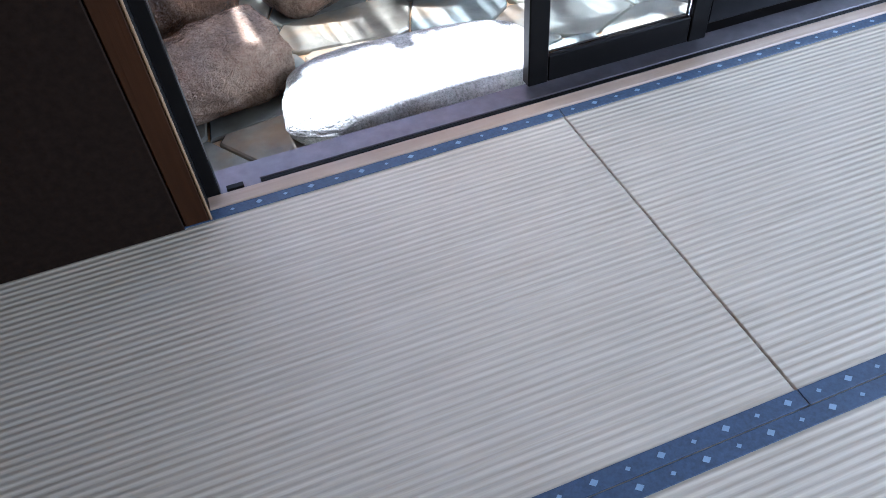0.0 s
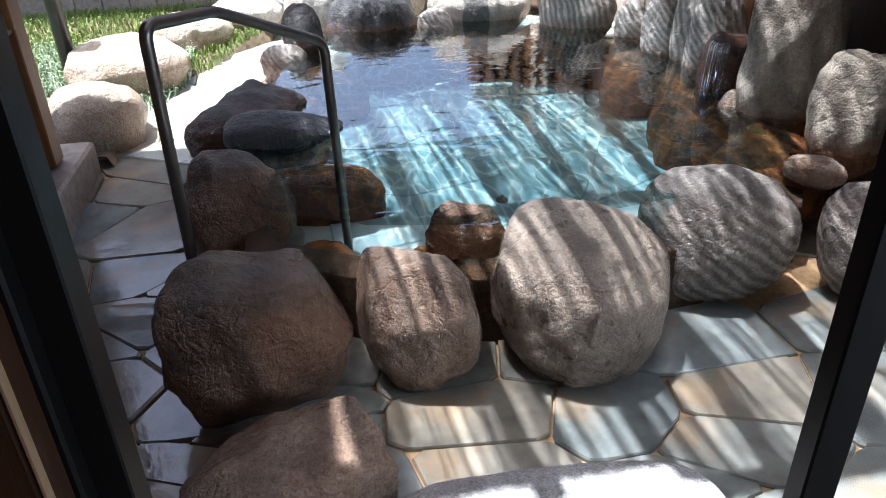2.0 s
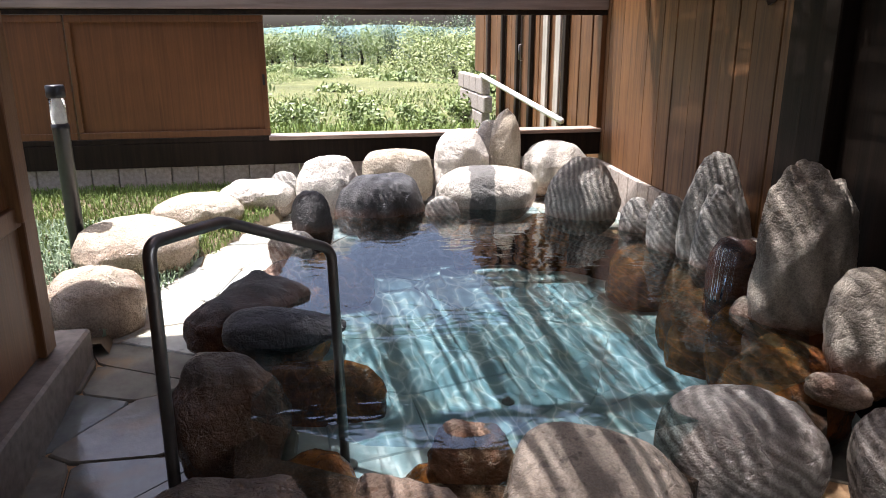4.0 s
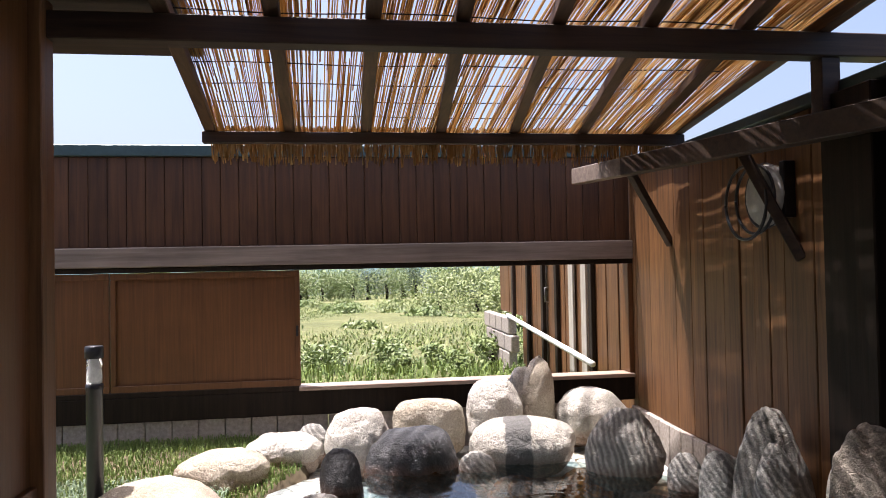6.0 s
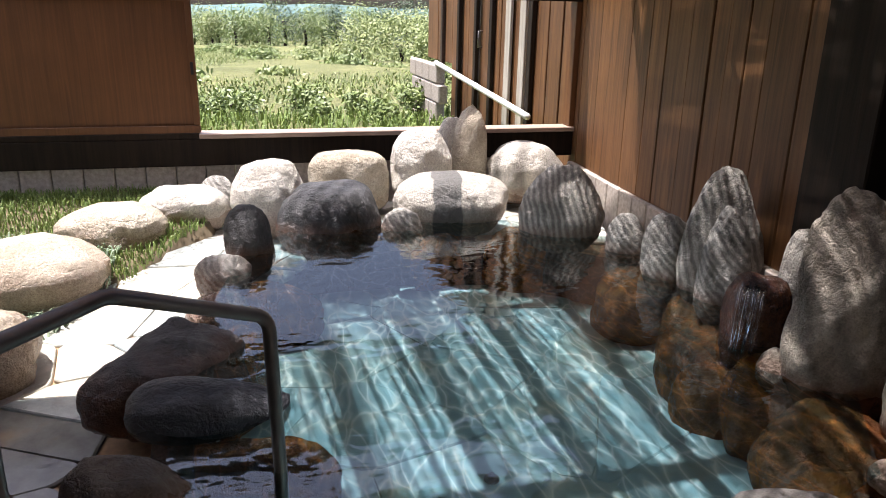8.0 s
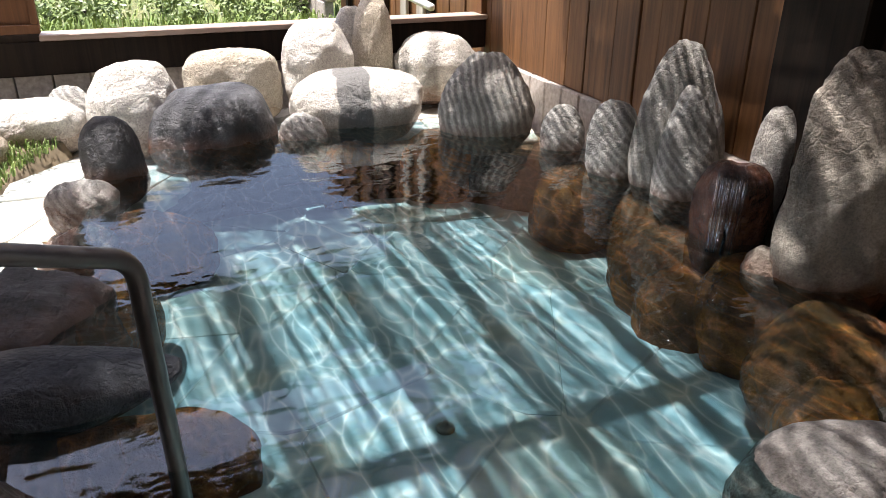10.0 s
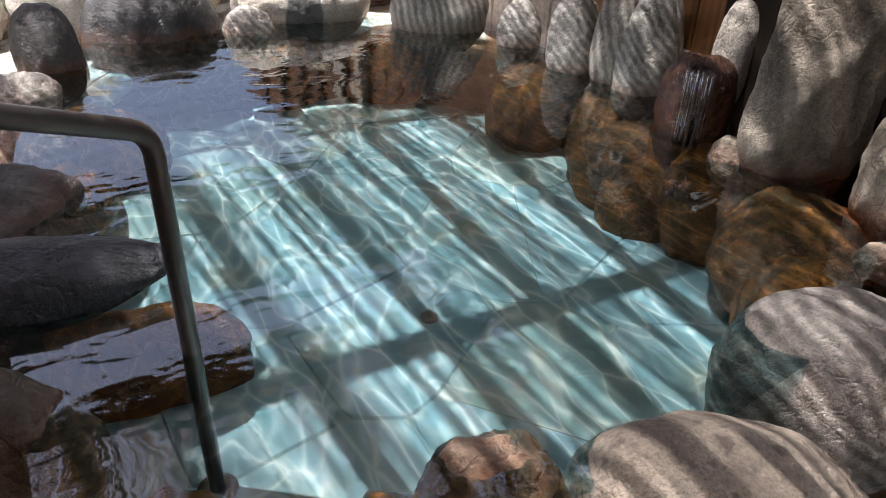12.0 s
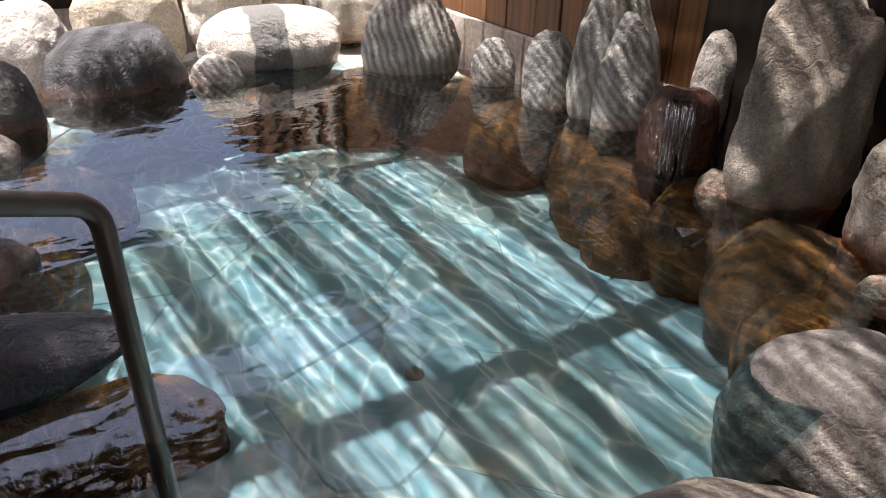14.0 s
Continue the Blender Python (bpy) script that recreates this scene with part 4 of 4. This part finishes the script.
for c, poly in cells(-0.85, 1.45, 1.6, 6.7, 0.265, 9, 0.0025):
    c, poly = (c[0] * 1.45, c[1]), [(p[0] * 1.45, p[1]) for p in poly]
    if inside(*c, rim_out) or c[0] > 2.25 or c[1] > 6.6:
        continue
    poly = [(min(max(p[0], -1.2), 2.27), max(p[1], 1.605)) for p in poly]
    k += 1
    if max(p[1] for p in poly) - min(p[1] for p in poly) < 0.08 or max(p[0] for p in poly) - min(p[0] for p in poly) < 0.08:
        continue
    # beyond y 4.3 the slabs take the dry stone with sunlight in its colour
    slab_piece("flagstone", c, poly, pave_z, M["flag_dry_sunlit"] if c[1] > 4.3 else M["flag"], paving, 0.03, k)

# ---------- boulders ----------
B = boulder
W = WATER_Z
# far side
B("boulder", (0.536, 5.82, -0.05), (0.636, 0.51, 0.431), M["black_stone"], "rounded dark boulder at the water's edge, pale bands painted for sun streaks", 71, -4, 2.9, 0.05, flat=0.3)
B("boulder", (0.199, 6.05, 0.0), (0.483, 0.411, 0.50), M["granite_white"], "sunlit cream rounded boulder behind a dark one", 2, 0, 2.3, 0.05, 0.12)
B("boulder", (0.074, 5.376, 0.0), (0.269, 0.242, 0.38), M["dark_stone"], "small dark grey upright boulder by the water", 3, 0, 2.5, 0.06, 0.15)
B("boulder", (0.722, 6.45, 0.05), (0.561, 0.337, 0.396), M["granite_tan"], "squared tan boulder against the fence", 4, -4, 4.0, 0.04, 0.06, flat=0.3)
B("boulder", (1.217, 6.423, 0.05), (0.457, 0.389, 0.535), M["granite_white"], "cracked cream rounded boulder", 5, 10, 2.8, 0.05, 0.05, flat=0.35, crag=0.1)
B("boulder", (1.568, 6.552, 0.05), (0.268, 0.241, 0.664), M["granite_tan"], "upright orange tan boulder like a bollard", 6, 0, 2.8, 0.05, 0.15)
B("boulder", (1.467, 6.66, 0.03), (0.301, 0.17, 0.60), M["granite_white"], "grey boulder leaning behind an upright one", 7, 0, 2.6, 0.05, 0.25)
B("boulder", (1.274, 5.903, 0.0), (0.753, 0.565, 0.398), M["granite_streak"], "large sunlit cream boulder with a dark streak", 8, -8, 2.3, 0.04)
B("boulder", (0.923, 5.646, 0.0), (0.242, 0.217, 0.254), M["gneiss"], "small wet grey boulder in the waterline", 9, 0, 2.3, 0.06)
B("boulder", (1.954, 6.451, 0.04), (0.544, 0.435, 0.444), M["granite_band"], "blue-grey boulder with paler cream bands", 10, -10, 2.4, 0.05)
B("boulder", (1.805, 5.458, 0.0), (0.591, 0.502, 0.54), M["gneiss_up"], "cone-shaped grey boulder with striped banding", 11, -18, 2.2, 0.06, 0.46, flat=0.2)
B("boulder", (1.995, 5.029, 0.03), (0.205, 0.205, 0.312), M["gneiss"], "small oval striped boulder", 12, -20, 2.3, 0.05, 0.1)
B("boulder", (1.995, 4.634, 0.03), (0.231, 0.231, 0.427), M["gneiss"], "small oval striped boulder", 13, -10, 2.3, 0.06, 0.1)
B("boulder", (2.15, 4.44, 0.0), (0.47, 0.34, 0.70), M["gneiss_up"], "tall pointed striped boulder beside the board wall", 14, -28, 2.4, 0.06, 0.42, crag=0.08)
B("boulder", (2.08, 4.30, 0.0), (0.26, 0.24, 0.55), M["gneiss"], "grey upright boulder in front of a taller one", 15, -28, 2.3, 0.06, 0.3)
B("boulder", (2.03, 3.55, 0.0), (0.37, 0.27, 0.82), M["crag"], "tall craggy grey-brown standing boulder", 16, -40, 3.2, 0.11, 0.10, (0.05, 0.0), crag=0.2, flat=0.35)
B("boulder", (1.897, 3.66, 0.05), (0.154, 0.139, 0.165), M["crag"], "small rounded boulder at a taller one's foot", 17, -30, 2.3, 0.07)
B("boulder", (2.22, 4.0, 0.14), (0.17, 0.16, 0.41), M["granite_band"], "pale oval boulder between two tall ones", 18, 0, 2.3, 0.05)
B("spout_stone", (1.974, 3.928, 0.0), (0.261, 0.221, 0.405), M["wet_dark"], "dark wet stone over which hot water spills", 19, -35, 3.4, 0.06, -0.05, flat=0.3)
spill = bmesh.new()
for i in range(8):
    sx = 1.845 + 0.008 * i + 0.004 * math.sin(i * 2.1)
    sy = 3.87 - 0.008 * i
    join(spill, tube([(sx + 0.03, sy + 0.03, 0.375), (sx, sy, 0.37 - 0.002 * (i % 3)), (sx - 0.018, sy - 0.015, 0.28), (sx - 0.025 - 0.01 * (i % 2), sy - 0.02, WATER_Z - 0.01)], 0.0035 + 0.0015 * (i % 3), 5))
tagged(thing("water_spill", spill, M["glass"], "thin strands of water spilling off the dark stone", "water", smooth=True), kind="stuff")
# left bank
B("boulder", (-0.323, 6.256, -0.05), (0.568, 0.426, 0.345), M["granite_white"], "sunlit cream boulder edging the garden bed", 20, 5, 2.4, 0.06)
B("boulder", (-0.678, 5.97, -0.06), (0.61, 0.488, 0.335), M["granite_tan"], "sunlit tan boulder edging the garden bed", 21, -8, 2.4, 0.05)
B("boulder", (-0.939, 5.344, -0.14), (0.684, 0.547, 0.417), M["granite_tan"], "large sunlit tan boulder edging the garden bed", 22, 10, 2.4, 0.05)
B("boulder", (-0.96, 4.60, -0.2), (0.469, 0.422, 0.429), M["granite_tan"], "rounded tan boulder by the house footing", 23, 15, 2.3, 0.06)
B("boulder", (-0.116, 6.40, 0.0), (0.241, 0.193, 0.323), M["gneiss"], "small grey boulder behind the sunlit ones", 24, 0, 2.3, 0.05)
B("boulder", (-0.2, 4.153, -0.16), (0.588, 0.412, 0.421), M["dark_stone"], "large angular charcoal boulder beside the water", 25, 8, 3.2, 0.08, 0.12, flat=0.7, crag=0.08)
B("boulder", (-0.03, 3.74, -0.06), (0.27, 0.34, 0.48), M["slate"], "smooth dark pointed stone leaning over the water", 26, -10, 2.4, 0.03, 0.62, tilt=84, flat=0.35)
B("boulder", (-0.04, 5.075, 0.0), (0.26, 0.221, 0.228), M["gneiss"], "small grey striped boulder by the water", 27, 0, 2.4, 0.06)
B("boulder", (-0.058, 4.807, -0.06), (0.27, 0.216, 0.2), M["gneiss"], "small grey boulder by the water", 28, 0, 2.4, 0.06)
# near side
B("boulder", (-0.205, 3.40, -0.22), (0.53, 0.45, 0.46), M["brown_stone"], "brown knob-shaped wet boulder", 29, 6, 2.5, 0.07, 0.30, (-0.15, 0), flat=0.6)
B("boulder", (-0.122, 2.601, -0.25), (0.537, 0.429, 0.475), M["brown_stone"], "large brown wet boulder with a flat shining top", 30, 6, 4.2, 0.06, 0.10, flat=0.75)
B("boulder", (0.347, 2.648, -0.25), (0.399, 0.359, 0.399), M["brown_grey"], "squared brown boulder with a rust stained face", 31, -6, 4.6, 0.05, 0.04, flat=0.55)
B("boulder", (0.835, 2.66, -0.27), (0.53, 0.64, 0.525), M["spotted"], "large rounded grey boulder with dark spots", 32, -22, 2.9, 0.04, 0.06, flat=0.4)
B("boulder", (0.545, 2.95, -0.1), (0.27, 0.19, 0.27), M["crag"], "small wet rust brown boulder in the waterline", 33, -10, 2.4, 0.08, crag=0.1)
B("boulder", (1.395, 2.90, -0.25), (0.57, 0.40, 0.45), M["gneiss_dry"], "banded grey boulder on the pool's near edge", 34, -12, 2.6, 0.04)
B("boulder", (1.93, 2.763, -0.25), (0.40, 0.38, 0.406), M["gneiss_dry"], "grey rounded boulder on the paving", 35, -20, 2.4, 0.05)
B("boulder", (2.064, 3.178, 0.0), (0.346, 0.294, 0.50), M["crag"], "grey mottled boulder by the dark wall", 36, -40, 2.7, 0.06, 0.2, flat=0.3)
B("boulder", (1.87, 3.067, 0.03), (0.22, 0.12, 0.12), M["granite_band"], "small shell-like striped stone", 37, -38, 2.4, 0.06)
B("boulder", (2.18, 3.05, -0.22), (0.12, 0.11, 0.48), M["gneiss_up"], "narrow upright grey stone", 38, 0, 2.6, 0.06, 0.2)
# in front of the door
B("boulder", (-0.052, 2.155, -0.24), (0.489, 0.391, 0.255), M["brown_grey"], "brown pitted boulder on the paving by the door", 39, 8, 3.2, 0.07, flat=0.6, crag=0.1)
B("stepping_stone", (0.521, 1.884, -0.24), (0.841, 0.421, 0.16), M["slab"], "flat pale stepping stone below the door", 40, -6, 4.5, 0.02, 0.04, group="", flat=0.1)
# under the water
SUNK = ((2.0, 4.15, 0.44, 0.66, 0.06, 0), (1.94, 3.74, 0.32, 0.36, 0.13, 1), (1.90, 3.36, 0.46, 0.5, 0.135, 0), (0.07, 3.27, 0.30, 0.32, -0.1, 1), (0.06, 3.85, 0.22, 0.6, 0.0, 0), (0.12, 5.05, 0.2, 0.6, 0.08, 0),
        (1.98, 4.85, 0.40, 0.5, 0.1, 0), (2.06, 4.45, 0.3, 0.40, 0.12, 0), (0.02, 4.40, 0.24, 0.5, 0.12, 1), (1.62, 5.60, 0.46, 0.34, 0.12, 1), (1.20, 5.74, 0.5, 0.2, 0.08, 0), (1.86, 3.98, 0.26, 0.3, 0.02, 0),
        (1.70, 3.20, 0.34, 0.26, 0.06, 1), (0.42, 3.0, 0.4, 0.24, -0.02, 1))
for i, (bx, by, sx, sy, top, bright) in enumerate(SUNK):
    bz, sz = top - 0.42, 0.42
    B("sunken_boulder", (bx, by, bz), (sx, sy, sz), M["rust_stone"] if bright else M["rust_dark"], "rust brown boulder lying under the water", 60 + i, 20 * i, 2.5, 0.06, group="sunken boulders in the pool")


# ---------- the field, shrubs and trees beyond ----------
def far_z(x, y):
    return 0.12 - 0.034 * (y - 6.6)


blades("field_grass_near", M["grass"], 9000, (-3, 7, 7.2, 12), far_z, 0.16, 0.012, 0.9, 41, "bright grass at the field's edge")
blades("field_grass", M["leaf_bright"], 48000, (-7, 18, 12.5, 70), far_z, 0.14, 0.02, 1.3, 42, "tall weedy grass of the overgrown field")


def leaf_cloud(n, rad, rng, size, squash=0.8):
    vs, fs = [], []
    lumps = [Vector((rng.uniform(-0.6, 0.6), rng.uniform(-0.6, 0.6), rng.uniform(-0.4, 0.7))) for _ in range(9)]
    for _ in range(n):
        c = rng.choice(lumps)
        p = c + Vector((rng.gauss(0, 0.28), rng.gauss(0, 0.28), rng.gauss(0, 0.25)))
        p = Vector((p.x * rad, p.y * rad, p.z * rad * squash))
        u = Vector((rng.gauss(0, 1), rng.gauss(0, 1), rng.gauss(0, 1))).normalized()
        w = u.orthogonal().normalized()
        s = size * rng.uniform(0.6, 1.3)
        k = len(vs)
        vs.extend([tuple(p - u * s), tuple(p + w * s * 0.45), tuple(p + u * s), tuple(p - w * s * 0.45)])
        fs.append((k, k + 1, k + 2, k + 3))
    return vs, fs


def shrub(at, rad, mat, seed, n, size, name, label, cat, trunk=0.0, squash=0.8, group=""):
    rng = random.Random(seed)
    o = empty(name, at, label, cat, group)
    vs, fs = leaf_cloud(n, rad, rng, size, squash)
    me = bpy.data.meshes.new("crown")
    me.from_pydata(vs, [], fs)
    me.materials.append(mat)
    c = new("crown", me)
    c.parent = o
    c.matrix_basis = Matrix.Translation((0, 0, trunk + rad * squash * 0.55))
    h = trunk + rad * squash * 0.6
    part("trunk", tube([(0, 0, -0.2), (0.05 * rad, 0, h * 0.5), (0.0, 0.05 * rad, h)], 0.06 * rad + 0.01, 6), M["post_dark"], o, "", True)
    return o


rs = random.Random(77)
for i in range(16):
    x, y = -1.5 + i * 0.42 + rs.uniform(-0.2, 0.2), 11.5 + rs.uniform(-0.8, 1.6)
    shrub((x, y, far_z(x, y)), rs.uniform(0.22, 0.36), M["leaf"], 100 + i, 800, 0.036, "shrub", "leafy dark green shrub at the field's edge", "shrub", 0, 0.8, "shrubs at the field's edge")
for i in range(10):
    x, y = 5.5 + rs.uniform(-1.5, 4.5), 18 + i * 2.2
    shrub((x, y, far_z(x, y)), rs.uniform(0.9, 1.5), M["leaf_bright"], 130 + i, 2200, 0.075, "shrub", "light green bushy thicket in the field", "shrub", 0, 0.8, "bushes in the field")
for i in range(34):
    y = 19 + i * 1.5
    x = y * 0.12 + rs.uniform(-0.24, 0.26) * y
    shrub((x, y, far_z(x, y) - 0.1), rs.uniform(0.5, 1.0), M["leaf_bright"] if i % 3 else M["leaf"], 400 + i, 900, 0.085, "shrub", "low rambling green growth in the open field", "shrub", 0, 0.42, "low growth in the field")
for i in range(46):
    x, y = -24 + i * 1.3 + rs.uniform(-1, 1), 84 + rs.uniform(-6, 14)
    dk = rs.random() < 0.25
    shrub((x, y, far_z(x, y) - 0.3), rs.uniform(1.9, 3.1), M["leaf_dark"] if dk else M["leaf_bright"] if rs.random() < 0.5 else M["leaf"], 160 + i, 2600, 0.12, "tree", "dark conifer at the field's far edge" if dk else "feathery green tree at the field's far edge", "tree",
          0.5, 1.35 if dk else 1.0, "trees at the field's far edge")
# far houses and hills
for i in range(9):
    x, y = -30 + i * 11 + rs.uniform(-3, 3), 215 + rs.uniform(-15, 25)
    z = -6.9
    h = empty("house", (x, y, z), "far pale house in the valley", "house", "houses in the valley")
    part("wall", box(-4, -3, -2, 4, 3, 4.2, 0), M["town"], h)
    bm = bmesh.new()
    vs = [bm.verts.new(p) for p in ((-4.5, -3.5, 4.21), (4.5, -3.5, 4.21), (4.5, 3.5, 4.21), (-4.5, 3.5, 4.21), (-4.0, 0, 6.0), (4.0, 0, 6.0))]
    for f in ((0, 1, 5, 4), (2, 3, 4, 5), (1, 2, 5), (3, 0, 4), (3, 2, 1, 0)):
        bm.faces.new([vs[i2] for i2 in f])
    part("roof", bm, M["green_cap"], h)
bm = bmesh.new()
top = []
for i in range(60):
    x = -700 + i * 26
    zz = 4 + 9 * noise.noise(Vector((i * 0.16, 3.3, 0))) + 3 * noise.noise(Vector((i * 0.7, 1.3, 0)))
    top.append([bm.verts.new((x, 640, -45)), bm.verts.new((x, 680, zz - 16)), bm.verts.new((x, 760, zz))])
for a, b in zip(top, top[1:]):
    for k in range(2):
        bm.faces.new((a[k], b[k], b[k + 1], a[k + 1]))
thing("backdrop", bm, M["hill"], "distant wooded hills with haze put into their blue-green colour", "hills", "", "structure", smooth=True)
